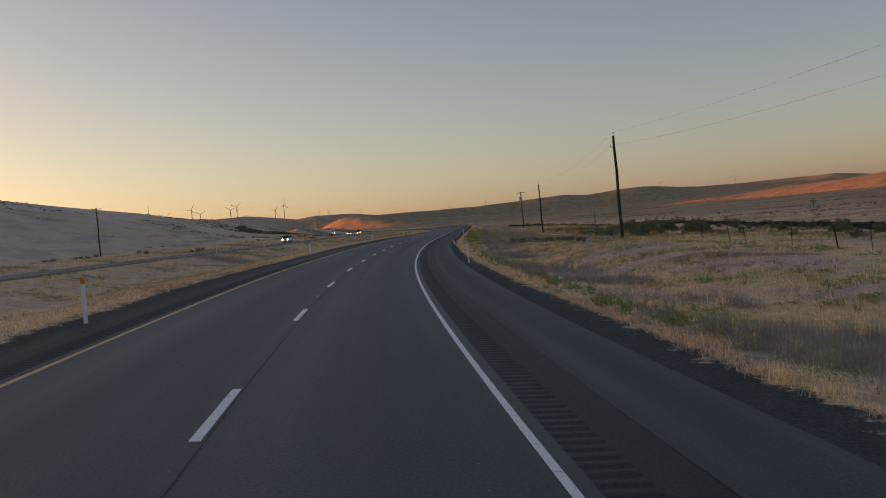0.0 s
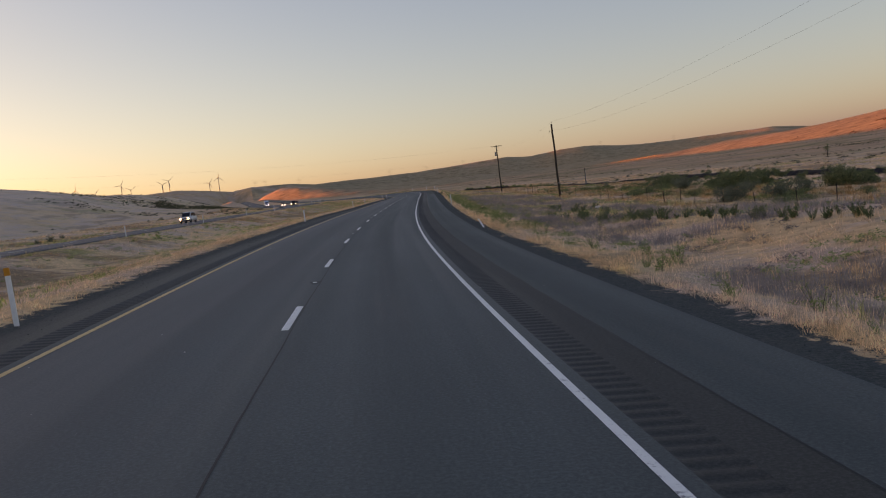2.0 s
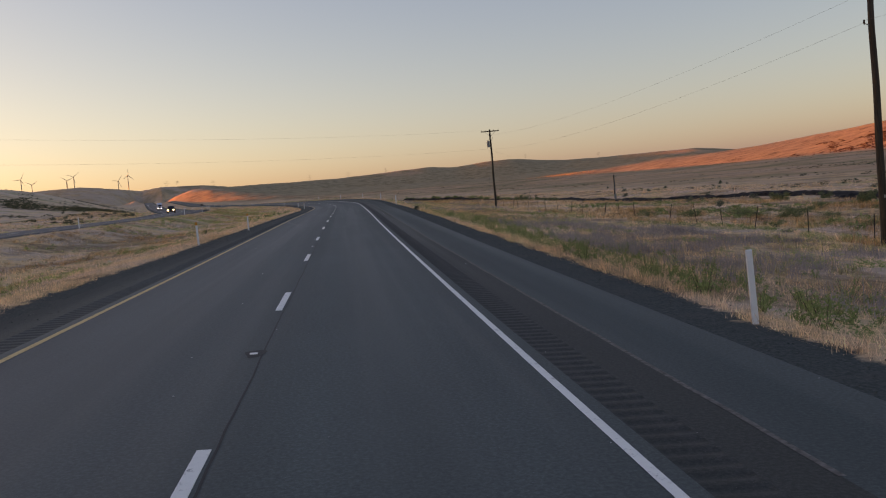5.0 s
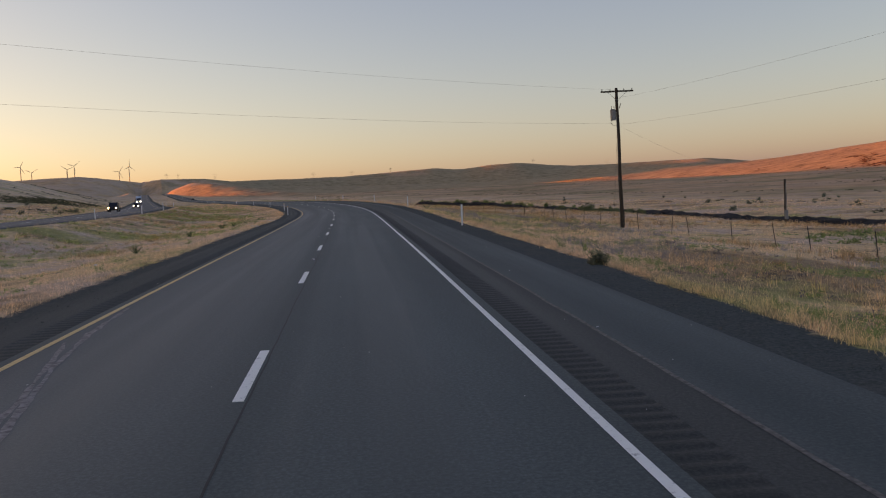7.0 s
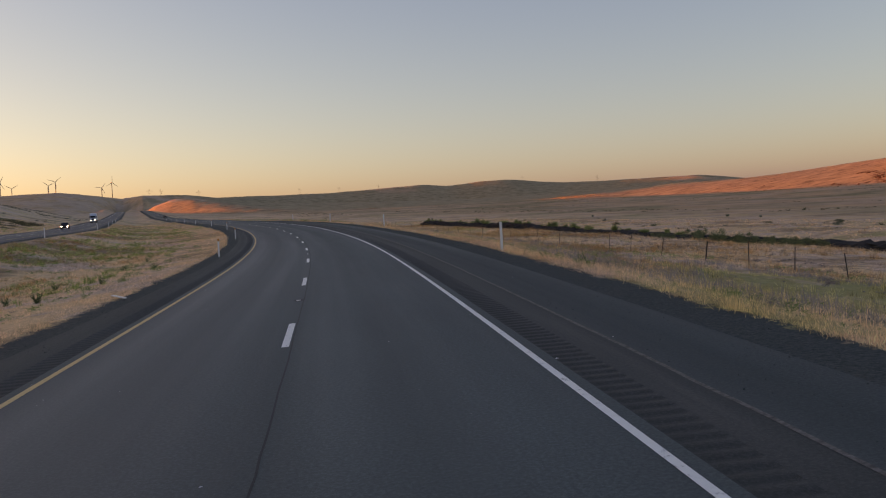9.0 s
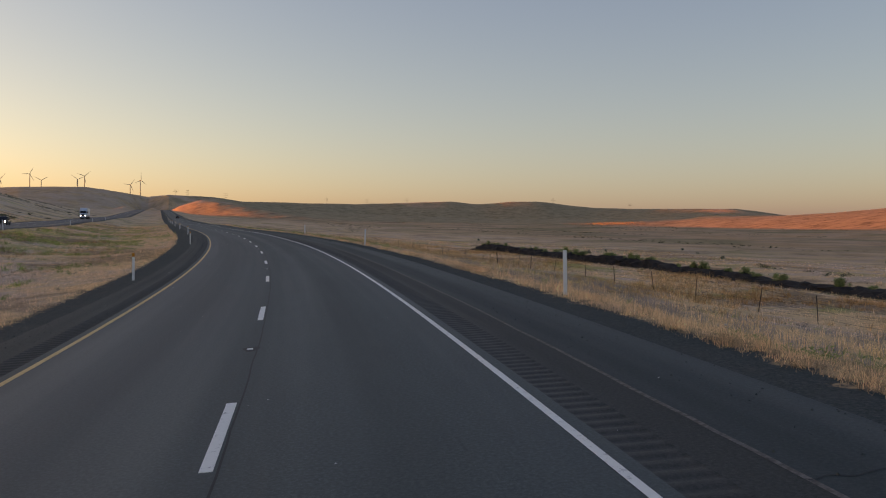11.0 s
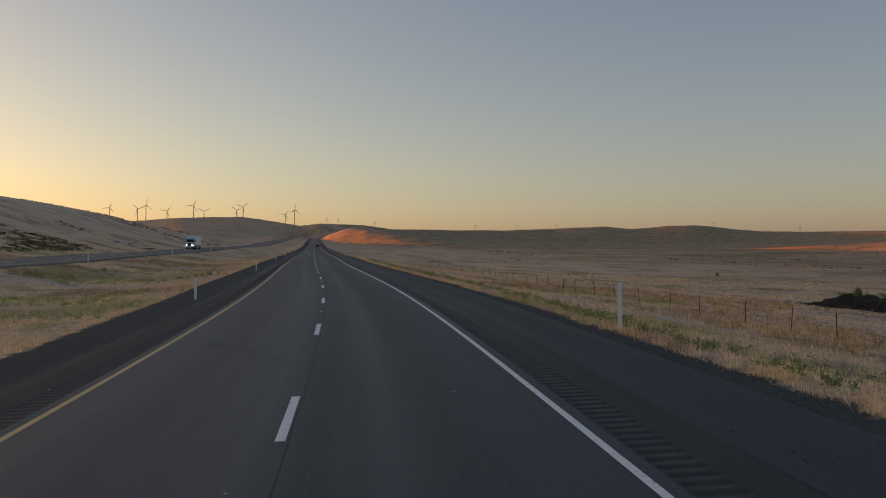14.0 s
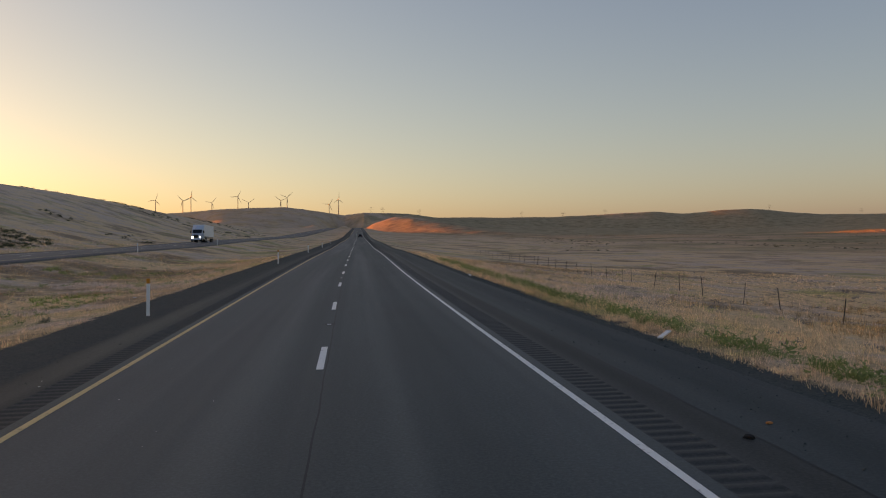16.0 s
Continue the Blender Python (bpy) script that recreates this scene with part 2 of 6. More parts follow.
def mat_field(name, straw, mauve, olive, umber):
    """Grass that changes colour blade by blade and in wide patches."""
    m = Nodes(name, 0.85, 0, 0.12)
    g = m.n("ShaderNodeNewGeometry")
    base = patches_of(m, m.coords(), (straw, mauve, olive, umber))
    v = m.ramp(g.outputs["Random Per Island"], [(0.0, (0.62,) * 3), (1.0, (1.38,) * 3)])
    col = m.mix(1.0, base, v, "MULTIPLY")
    clump = m.ramp(m.noise(m.coords(), 2.4, 5, 0.7), [(0.36, (0.45, 0.43, 0.44)), (0.48, (1.0,) * 3), (0.64, (1.5, 1.47, 1.4))])
    col = m.mix(1.0, col, clump, "MULTIPLY")
    return m.leafy(col, 0.45)


def mat_paint(name, color, worn):
    m = Nodes(name, 0.6, 0, 0.4)
    uv = m.coords()
    f = m.noise(uv, 9.0, 6, 0.75)
    c = m.ramp(f, [(0.30, worn), (0.42, color), (0.75, [min(1, v * 1.08) for v in color])])
    return m.done(c, m.noise(uv, 60, 2), 0.3, 0.004)


def mat_wood_pole():
    m = Nodes("weathered_pole_wood", 0.85)
    v = m.coords(scale=(14, 14, 0.6))
    f = m.noise(v, 2.0, 6, 0.7)
    return m.done(m.ramp(f, [(0.3, (0.022, 0.016, 0.012)), (0.55, (0.06, 0.045, 0.033)), (0.75, (0.105, 0.08, 0.06))]), f, 0.6, 0.02)


M_ASPHALT = mat_asphalt("worn_asphalt", (0.057, 0.080, 0.078))
M_SHOULDER = mat_asphalt("shoulder_asphalt", (0.048, 0.068, 0.067), 0.3, 1.0, (222, 285, 0.66))
M_OLD = mat_asphalt("old_grey_asphalt", (0.09, 0.09, 0.095))
M_RUMBLE = mat_asphalt("rumble_asphalt", (0.041, 0.045, 0.041), 0.2)
M_INNER = mat_asphalt("inner_shoulder_asphalt", (0.036, 0.048, 0.048), 0.15, 0.0)
M_GROUND = mat_ground()
M_WHITE = mat_paint("white_road_paint", (0.80, 0.83, 0.78), (0.16, 0.16, 0.16))
M_YELLOW = mat_paint("yellow_road_paint", (0.66, 0.45, 0.19), (0.15, 0.11, 0.06))
M_CRACK = simple("tar_seal", (0.012, 0.012, 0.013), 0.6)
M_DUST = simple("dusty_joint", (0.145, 0.136, 0.124), 0.95, 0, 0.5, 14)
M_SKID = simple("pale_tyre_scuff", (0.21, 0.205, 0.20), 0.9, 0, 0.5, 11)
M_POST = simple("white_plastic", (0.78, 0.79, 0.80), 0.45, 0, 0.06, 5, 0.05)
M_AMBER = simple("amber_reflector", (0.72, 0.26, 0.03), 0.35, 0, 0.1)
M_SILVER = simple("white_reflector", (0.85, 0.86, 0.88), 0.25, 0, 0.05)
M_POLE = mat_wood_pole()
M_STEEL = simple("galvanised_steel", (0.33, 0.34, 0.35), 0.45, 0.8, 0.2)
M_TRANS = simple("grey_enamel", (0.20, 0.21, 0.22), 0.5, 0.0, 0.15)
M_CERAMIC = simple("brown_porcelain", (0.07, 0.035, 0.025), 0.25, 0, 0.1)
M_WIRE = simple("dark_wire", (0.10, 0.10, 0.104), 0.5, 0.3, 0.1)
M_TPOST = simple("rusty_fence_steel", (0.05, 0.04, 0.034), 0.8, 0.3, 0.4)
M_BANK = simple("dark_basalt_earth", (0.018, 0.016, 0.015), 0.95, 0, 0.6, 1.2, 0.8)
M_STRAW = mat_field("dry_grass_blades", (0.90, 0.63, 0.39), (0.85, 0.62, 0.45), (0.74, 0.57, 0.29), (0.82, 0.54, 0.33))
M_MAUVE = mat_field("seeding_cheatgrass", (0.88, 0.61, 0.37), (0.78, 0.59, 0.47), (0.58, 0.51, 0.21), (0.63, 0.39, 0.21))
M_GREEN = mat_field("green_weed_blades", (0.34, 0.40, 0.13), (0.28, 0.35, 0.12), (0.46, 0.48, 0.18), (0.40, 0.38, 0.17))
M_OLIVE = mat_field("yellow_green_grass", (0.50, 0.44, 0.20), (0.42, 0.39, 0.18), (0.48, 0.45, 0.19), (0.46, 0.37, 0.20))
M_BRUSH = mat_plant("dead_brush_twigs", (0.13, 0.105, 0.095), (0.36, 0.30, 0.275))
M_WEED = mat_plant("weed_leaves", (0.13, 0.185, 0.07), (0.40, 0.47, 0.19))
M_TALLWEED = mat_plant("dark_weed_leaves", (0.07, 0.105, 0.05), (0.19, 0.25, 0.115))
M_SAGE = mat_plant("sage_leaves", (0.09, 0.11, 0.075), (0.25, 0.27, 0.19))
M_WILLOW = mat_plant("willow_leaves", (0.075, 0.10, 0.05), (0.25, 0.29, 0.145))
M_SCRUB = mat_plant("olive_scrub_leaves", (0.06, 0.065, 0.038), (0.17, 0.165, 0.095))
M_REDBRUSH = mat_plant("red_brown_brush", (0.07, 0.035, 0.025), (0.17, 0.085, 0.06), leaf=0.1)
M_STALK = mat_plant("grey_dead_stalks", (0.20, 0.175, 0.175), (0.52, 0.45, 0.43))
M_SHRUB = mat_plant("shrub_leaves", (0.10, 0.135, 0.065), (0.25, 0.30, 0.145))
M_LIT_LINE = mat_plant("dry_lit_line", (0.30, 0.20, 0.13), (0.62, 0.43, 0.28), leaf=0.0)
M_RUST = mat_field("rust_brown_grass", (0.60, 0.37, 0.19), (0.52, 0.36, 0.23), (0.46, 0.38, 0.16), (0.50, 0.27, 0.12))
M_STEM = simple("woody_stem", (0.07, 0.05, 0.035), 0.9)
M_PYLON = simple("dull_tower_steel", (0.07, 0.065, 0.062), 0.9, 0.0, 0.1)
M_TURB = simple("white_turbine_paint", (0.16, 0.15, 0.15), 0.5, 0, 0.03)
M_CARW = simple("white_car_paint", (0.62, 0.63, 0.65), 0.25, 0, 0.03, 2, 0.0)
M_CAB = simple("pale_blue_truck_paint", (0.46, 0.56, 0.68), 0.3, 0, 0.04, 2, 0.0)
M_CARD = simple("dark_car_paint", (0.03, 0.032, 0.036), 0.25, 0.2, 0.1, 2, 0.0)
M_TRAILER = simple("white_trailer_panel", (0.80, 0.80, 0.80), 0.45, 0, 0.08, 1.5, 0.05)
M_GLASS = simple("dark_car_glass", (0.015, 0.018, 0.022), 0.08, 0, 0.1, 2, 0)
M_TYRE = simple("black_rubber", (0.012, 0.012, 0.012), 0.9)
M_CHROME = simple("chrome", (0.5, 0.5, 0.52), 0.2, 1.0, 0.05)
M_LAMP = glowing("lit_headlamp", (1.0, 0.93, 0.8), 4.5)
M_LAMP2 = glowing("warm_headlamp", (1.0, 0.78, 0.45), 4.5)
M_TAIL = simple("red_tail_lamp", (0.45, 0.02, 0.015), 0.3)
M_LITTER = simple("pale_litter", (0.62, 0.62, 0.62), 0.7, 0, 0.2)
M_BLUE = simple("blue_litter", (0.05, 0.22, 0.55), 0.6, 0, 0.2)
M_ORANGE = simple("orange_litter", (0.6, 0.2, 0.05), 0.6, 0, 0.2)
M_BLACKLIT = simple("black_rubber_scrap", (0.01, 0.01, 0.01), 0.85)

# ---- the line of the road ----
# curvature (per km, left positive), height (m) and bank (per cent, right side down) along it
KAPPA = [-0.802, -1.090, -1.287, -1.512, -0.768, -1.159, -0.593, -0.327, 0.037, -0.262, 0.077, 0.199, 0.490, 1.510, 1.624, 1.481, 1.389, 0.891, 1.263, 0.730, -0.215, -0.190, -0.033]
HEIGHT = [-0.65, 0.00, 0.65, 1.26, 1.81, 2.40, 3.00, 3.59, 4.17, 4.80, 5.44, 5.98, 6.56, 7.06, 7.60, 8.20, 8.86, 9.44, 10.07, 10.66, 11.21, 11.80, 12.44, 13.04, 13.57, 14.01]
BANK = [6.62, 6.99, 7.05, 7.37, 5.63, 1.34, -1.22, -5.64, -6.70, -5.11, -2.69, -1.71, -1.77, 0.00, 0.00]
HEAD0 = 0.31836
ST = 2.5
SV = np.arange(-400, 1900.1, ST)


def _line():
    kap = np.interp(SV, -25 + 25.0 * np.arange(len(KAPPA)), KAPPA) * 1e-3
    kap[(SV < -25) | (SV > 545)] = 0
    i0, ia = int(np.argmin(abs(SV))), int(np.argmin(abs(SV + 25)))
    hd = np.concatenate([[0], np.cumsum((kap[1:] + kap[:-1]) / 2 * ST)])
    hd += HEAD0 - hd[ia]
    hm = (hd[1:] + hd[:-1]) / 2
    x = np.concatenate([[0], np.cumsum(-np.sin(hm) * ST)])
    y = np.concatenate([[0], np.cumsum(np.cos(hm) * ST)])
    ks = -25 + 25.0 * np.arange(len(HEIGHT))
    z = np.interp(SV, [-400, *ks, 650, 800, 900, 1650, 1900], [HEIGHT[0] - 9, *HEIGHT, 15.4, 19.2, 22.0, 50.0, 50.0 + 2])
    ker = np.hanning(15)[1:-1]
    z = np.convolve(np.pad(z, (6, 6), "edge"), ker / ker.sum(), "valid")
    b = np.interp(SV, [-50 + 50.0 * i for i in range(len(BANK))], BANK) * 0.01
    return x - x[i0], y - y[i0], z, hd, b


CX, CY, CZ, CH, CB = _line()
KS = 520.0                                     # from here on the reference line is straight
kx, ky = float(np.interp(KS, SV, CX)), float(np.interp(KS, SV, CY))


def smooth(a, b, v):
    q = np.clip((np.asarray(v, float) - a) / (b - a), 0, 1)
    return q * q * (3 - 2 * q)


def plan(s, u):
    """Plan position for distance s along the road and u to the right of its lane line."""
    s, u = np.broadcast_arrays(np.asarray(s, float), np.asarray(u, float))
    over = np.clip(s - SV[-1], 0, None) + np.clip(s - SV[0], None, 0)
    sc = np.clip(s, SV[0], SV[-1])
    h = np.interp(sc, SV, CH)
    ax = np.interp(sc, SV, CX) - np.sin(h) * over + np.cos(h) * u
    ay = np.interp(sc, SV, CY) + np.cos(h) * over + np.sin(h) * u
    e = 0.28                                   # heading of the wide grid
    lx = kx - np.sin(e) * (s - KS) + np.cos(e) * u
    ly = ky + np.cos(e) * (s - KS) + np.sin(e) * u
    w = smooth(90, 420, abs(u))
    return ax * (1 - w) + lx * w, ay * (1 - w) + ly * w


def road_z(s, u=0.0):
    sc = np.clip(s, SV[0], SV[-1])
    return np.interp(sc, SV, CZ) - np.interp(sc, SV, CB) * np.clip(u, -9, 9)


# hills round the middle of the drive: bearing, distance and angle above eye level of a near and a far crest
OX, OY, OZ = -42.6, 238.0, 8.2
# crests left of about -45 are unseen, set to block or pass sunlight
NEAR = [(-180, 900, 2.0), (-130, 450, 7.0), (-100, 420, 9.5), (-75, 400, 9.0), (-60, 350, 6.6), (-45, 370, 4.7), (-38, 450, 3.6), (-33, 600, 3.15),
        (-29, 650, 2.66), (-26, 720, 2.15), (-24, 900, 1.55), (-23, 1200, 1.5), (-21.6, 2250, 1.5), (-20.2, 2250, 1.52), (-19.2, 2240, 2.0), (-18, 2200, 2.35), (-15.5, 2200, 2.2),
        (-13.7, 2250, 1.95), (-11.9, 2300, 1.8), (-8, 2400, 1.6), (-2, 2400, 1.45), (3, 2350, 1.4), (7, 2300, 1.4), (10.5, 2200, 1.5), (14, 1900, 1.66), (18.3, 1450, 1.74),
        (21, 1380, 1.90), (26, 1250, 2.36), (28, 1240, 2.62), (35, 1150, 3.3), (50, 1100, 3.4), (90, 1100, 3.0), (180, 900, 2.0)]
FAR = [(-180, 3000, 3.00), (-120, 2300, 4.80), (-85, 2300, 4.50), (-72, 2600, 3.20), (-64, 2700, 3.05), (-60, 2740, 2.00), (-56.5, 2850, 1.20), (-51, 3050, 1.00), (-47, 3400, 1.00),
       (-40, 3900, 1.50), (-34, 3800, 2.40), (-28.6, 2900, 2.84), (-26.8, 2900, 2.94), (-24.9, 2900, 3.00), (-21.2, 2800, 2.52), (-20, 2700, 2.69), (-17.2, 2850, 2.56), (-15.5, 3000, 2.30),
       (-12.6, 3200, 2.33), (-8.2, 3300, 2.30), (-2.1, 3350, 2.54), (-0.2, 3350, 2.39), (1.7, 3350, 2.56), (3.7, 3350, 2.58), (7.3, 3350, 2.18), (10.6, 3300, 2.13), (15.9, 3150, 2.13),
       (19, 3100, 1.72), (30, 3000, 1.50), (90, 3000, 2.00), (180, 3000, 2.50)]
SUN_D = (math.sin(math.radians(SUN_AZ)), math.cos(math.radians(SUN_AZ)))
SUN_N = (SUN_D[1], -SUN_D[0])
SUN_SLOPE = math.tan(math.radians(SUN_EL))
# added western ridge, out of view: its crest heights place the shadow edge
SHADE_RIDGE_W = 3300.0
SHADE_RIDGE_V = [300, 900, 1000, 1200, 1270, 1400, 1600, 1700, 1825, 2000, 2100, 2180, 2260, 2450, 2900]
SHADE_RIDGE_H = [6, 24, 25, 25, 22, 18, 18.5, 18, 19, 22, 29, 70, 106, 114, 116]
# foot and shoulder of the west-facing slopes: bearing, distance and angle of the foot, distance and angle of the shoulder
SLOPE = [(-22, 2040, 1.45, 2150, 1.48), (-20, 1930, 1.45, 2080, 1.5), (-19.3, 1880, 1.44, 2030, 1.9), (-18.3, 1840, 1.42, 1990, 2.2), (-17, 1780, 1.36, 1930, 2.3), (-15, 1690, 1.27, 1830, 1.95),
         (-12.8, 1612, 1.2, 1725, 1.57), (-10.7, 1562, 1.12, 1640, 1.34), (-8.3, 1532, 1.04, 1585, 1.2), (-6, 1520, 0.96, 1560, 1.1), (-3.4, 1530, 0.96, 1565, 1.1), (0, 1530, 0.96, 1565, 1.1),
         (3.1, 1520, 0.96, 1560, 1.13), (6.9, 1470, 0.98, 1540, 1.19), (10.6, 1380, 0.93, 1500, 1.31), (14.3, 1270, 0.82, 1450, 1.6), (18.5, 1160, 0.84, 1380, 1.78), (23.3, 1060, 0.9, 1310, 2.06),
         (26.5, 1010, 0.92, 1250, 2.36), (28, 990, 0.92, 1230, 2.58), (35, 920, 0.9, 1150, 3.25), (45, 800, 0.9, 1100, 3.1)]
_ta, _tf, _tl, _tu, _th = (np.array(c, float) for c in zip(*SLOPE))
_na, _nr, _ne = (np.array(c, float) for c in zip(*NEAR))
_fa, _fr, _fe = (np.array(c, float) for c in zip(*FAR))


def fbm(x, y, scale, octaves=4, seed=0.0):
    """Smooth noise from sums of turned waves, about -1 to 1."""
    out, amp, tot = 0.0, 1.0, 0.0
    f = 1.0 / scale
    for k in range(octaves):
        a1, a2 = 0.7 + 1.9 * k + seed, 2.3 + 1.3 * k + seed * 1.7
        p = (x * math.cos(a1) + y * math.sin(a1)) * f
        q = (x * math.cos(a2) + y * math.sin(a2)) * f * 1.23
        out = out + amp * (np.sin(p * 6.283 + 1.7 * np.sin(q * 4.1 + k)) * 0.6 + np.sin(q * 6.283 + 1.3 * np.sin(p * 3.3 - k)) * 0.4)
        tot += amp
        amp *= 0.5
        f *= 2.03
    return out / tot


def hills(x, y):
    x, y = np.asarray(x, float), np.asarray(y, float)
    dx, dy = x - OX, y - OY
    r = np.hypot(dx, dy)
    az = np.degrees(np.arctan2(dx, dy))
    along = -dx * np.sin(0.28) + dy * np.cos(0.28)
    base = 1.2 + 0.024 * np.clip(along, -700, 1500)
    ra, rc = np.interp(az, _na, _nr), np.interp(az, _fa, _fr)
    ra = np.maximum(ra, np.interp(az, _ta, _tu) * 1.06 * smooth(-23, -20.8, az) * (1 - smooth(34, 42, az)))
    za = OZ + ra * np.tan(np.radians(np.interp(az, _na, _ne)))
    zc = OZ + rc * np.tan(np.radians(np.interp(az, _fa, _fe)))
    rf, ru = np.interp(az, _ta, _tf), np.interp(az, _ta, _tu)
    zf, zu = OZ + rf * np.tan(np.radians(np.interp(az, _ta, _tl))), OZ + ru * np.tan(np.radians(np.interp(az, _ta, _th)))
    rb, zb = ra * 1.0 + (rc - ra) * 0.3, za - (6 + 0.012 * ra) * (1 - 0.85 * smooth(-19, -15, az) * (1 - smooth(16, 20, az)))
    re, ze = 4450.0, OZ + 4450 * np.tan(np.radians(np.interp(az, _fa, _fe) - 0.55))
    low = np.where(az < -24, 110.0, 600.0)
    z = base + (za - base) * smooth(low, ra, r) ** (0.9 + 1.0 * smooth(-27, -23, az))
    # the hillsides ahead and to the east spring from the fields at a clear foot and face west
    w = smooth(-23, -20.8, az) * (1 - smooth(34, 42, az))
    q = np.clip((r - rf) / (ru - rf), 0, 1)
    zh = base + (zf - base) * np.clip(r / rf * 2 - 1, 0, 1) ** (1 + 1.6 * smooth(-21, -19.6, az) * (1 - smooth(-7, -3, az))) + (zu - zf) * (q + 0.25 * q * (1 - q)) + (za - zu) * smooth(ru, ra, r)
    z = z * (1 - w) + zh * w
    z = np.where(r > ra, za + (zb - za) * smooth(ra, rb, r), z)
    z = np.where(r > rb, zb + (zc - zb) * smooth(rb, rc, r) ** (2.2 - 1.0 * smooth(-25, -18, az)), z)
    z = np.where(r > rc, zc + (ze - zc) * smooth(rc, re, r), z)
    z = np.where(r > re, ze - 0.01 * (r - re), z)
    # an unseen ridge added out to the west, shaped to shade the fields
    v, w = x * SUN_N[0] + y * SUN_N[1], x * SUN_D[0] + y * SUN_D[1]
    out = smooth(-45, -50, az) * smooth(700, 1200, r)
    crest = np.interp(v, SHADE_RIDGE_V, SHADE_RIDGE_H) + SHADE_RIDGE_W * SUN_SLOPE + 1.2 * fbm(v, w * 0.1, 160, 3, 3.0)
    # other unseen land there is kept low so sunlight passes
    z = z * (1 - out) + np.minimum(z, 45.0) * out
    ridge = crest * np.exp(-((w - SHADE_RIDGE_W) / 220.0) ** 2) * smooth(3080, 2900, v) * smooth(300, 500, v)
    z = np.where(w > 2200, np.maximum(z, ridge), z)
    rough = np.clip(r - 300, 0, 1500) / 1500 * (1 - out)
    gully = 1 + 0.9 * smooth(-23, -19, az) * (1 - smooth(-9, -5, az)) * (1 - smooth(1900, 2300, r))
    z = z + rough * (2.2 * fbm(x, y, 420, 4) + 0.7 * gully * fbm(x, y, 95, 3, 2.0) + 0.25 * fbm(x, y, 34, 3, 4.0))
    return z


def creek_bend(s):
    """Where the creek bends nearer to the road."""
    return smooth(250, 290, s) * (1 - 0.4 * smooth(380, 440, s)) * (1 - smooth(490, 530, s))


def corridor(s, u):
    """Cross-section of the ground beside the roads."""
    z0 = road_z(s, np.clip(u, -6.8, 8.0))
    zc = np.interp(np.clip(s, SV[0], SV[-1]), SV, CZ)
    right = np.interp(u, [8.0, 9.0, 12.0, 18.0, 26.0, 45.0, 60.0, 66.0, 120.0], [0, -0.22, -0.75, -1.35, -2.1, -2.9, -3.3, -3.9, -4.6])
    o = np.interp(s, [-50, 260, 375, 500, 600, 680, 750, 900, 1650], [0.8, 0.7, 0.55, 0.05, 0.4, 0.6, 0.7, 0.5, 0.0])
    left = np.interp(-u, [6.8, 8.0, 13.0, 18.0, 44.0, 60.0, 90.0], [0, -0.15, -0.75, -0.8, -0.3, 2.4, 5.2])
    flat = smooth(18, 26.6, -u) * (1 - smooth(41, 47, -u))
    left = left * (1 - flat) + o * flat
    far = zc + np.where(u > 0, right, left)
    near = z0 + np.where(u > 0, right, left)
    w = smooth(7, 24, abs(u))
    z = near * (1 - w) + far * w
    z = z + 1.0 * smooth(20, 45, s) * (1 - smooth(88, 118, s)) * smooth(11, 18, u) * (1 - smooth(30, 50, u))
    z = z - 0.8 * creek_bend(s) * smooth(41, 49, u) * (1 - smooth(60, 80, u))
    far_cut = smooth(1440, 1540, s) * (1 - smooth(1700, 1790, s))
    z = z + far_cut * (3.6 * smooth(-25.5, -19, u) * (1 - smooth(-18, -9, u)) + 3.6 * smooth(-66, -54, u) * (1 - smooth(-52, -43, u)))
    x, y = plan(s, u)
    bumps = smooth(8.5, 16, abs(u)) * (1 - smooth(24, 26, -u) * (1 - smooth(41, 44, -u)))
    z = z + bumps * (0.16 * fbm(x, y, 19, 3) + 0.05 * fbm(x, y, 4.5, 3, 1.0))
    under = (smooth(-5.3, -4.9, u) * (1 - smooth(6.3, 6.7, u)) + smooth(-39.6, -39.2, u) * (1 - smooth(-28.4, -28.0, u))) * (1 - smooth(1700, 1760, s))
    return z - 0.07 * under


def ground_z(s, u):
    x, y = plan(s, u)
    a = np.where(u > 0, 110.0, 44.0)
    far_cut = smooth(900, 1500, s)
    a = a * (1 - far_cut) + np.where(u > 0, 12.0, 46.0) * far_cut
    b = a + np.where(u > 0, 190.0, 75.0) * (1 - far_cut) + 60.0 * far_cut
    w = smooth(0, 1, (abs(u) - a) / (b - a))
    w = np.maximum(w, smooth(1700, 1900, s))
    return corridor(s, u) * (1 - w) + hills(x, y) * w


def verge_right(s):
    """Where the gravel ends and the grass begins, right of the lane line."""
    return np.interp(s, [30, 70, 107, 213, 271, 366, 415, 445, 560], [7.85, 7.7, 7.5, 8.1, 7.85, 7.55, 7.35, 7.25, 7.25]) + 0.12 * fbm(s, s * 0.2, 9.0, 3, 5.0)


def verge_left(s):
    return np.interp(s, [0, 90, 157, 235, 280, 330, 376, 448, 560], [-6.2, -6.1, -6.2, -6.1, -6.3, -6.4, -6.9, -7.7, -7.4]) + 0.12 * fbm(s, s * 0.2, 9.0, 3, 7.0)


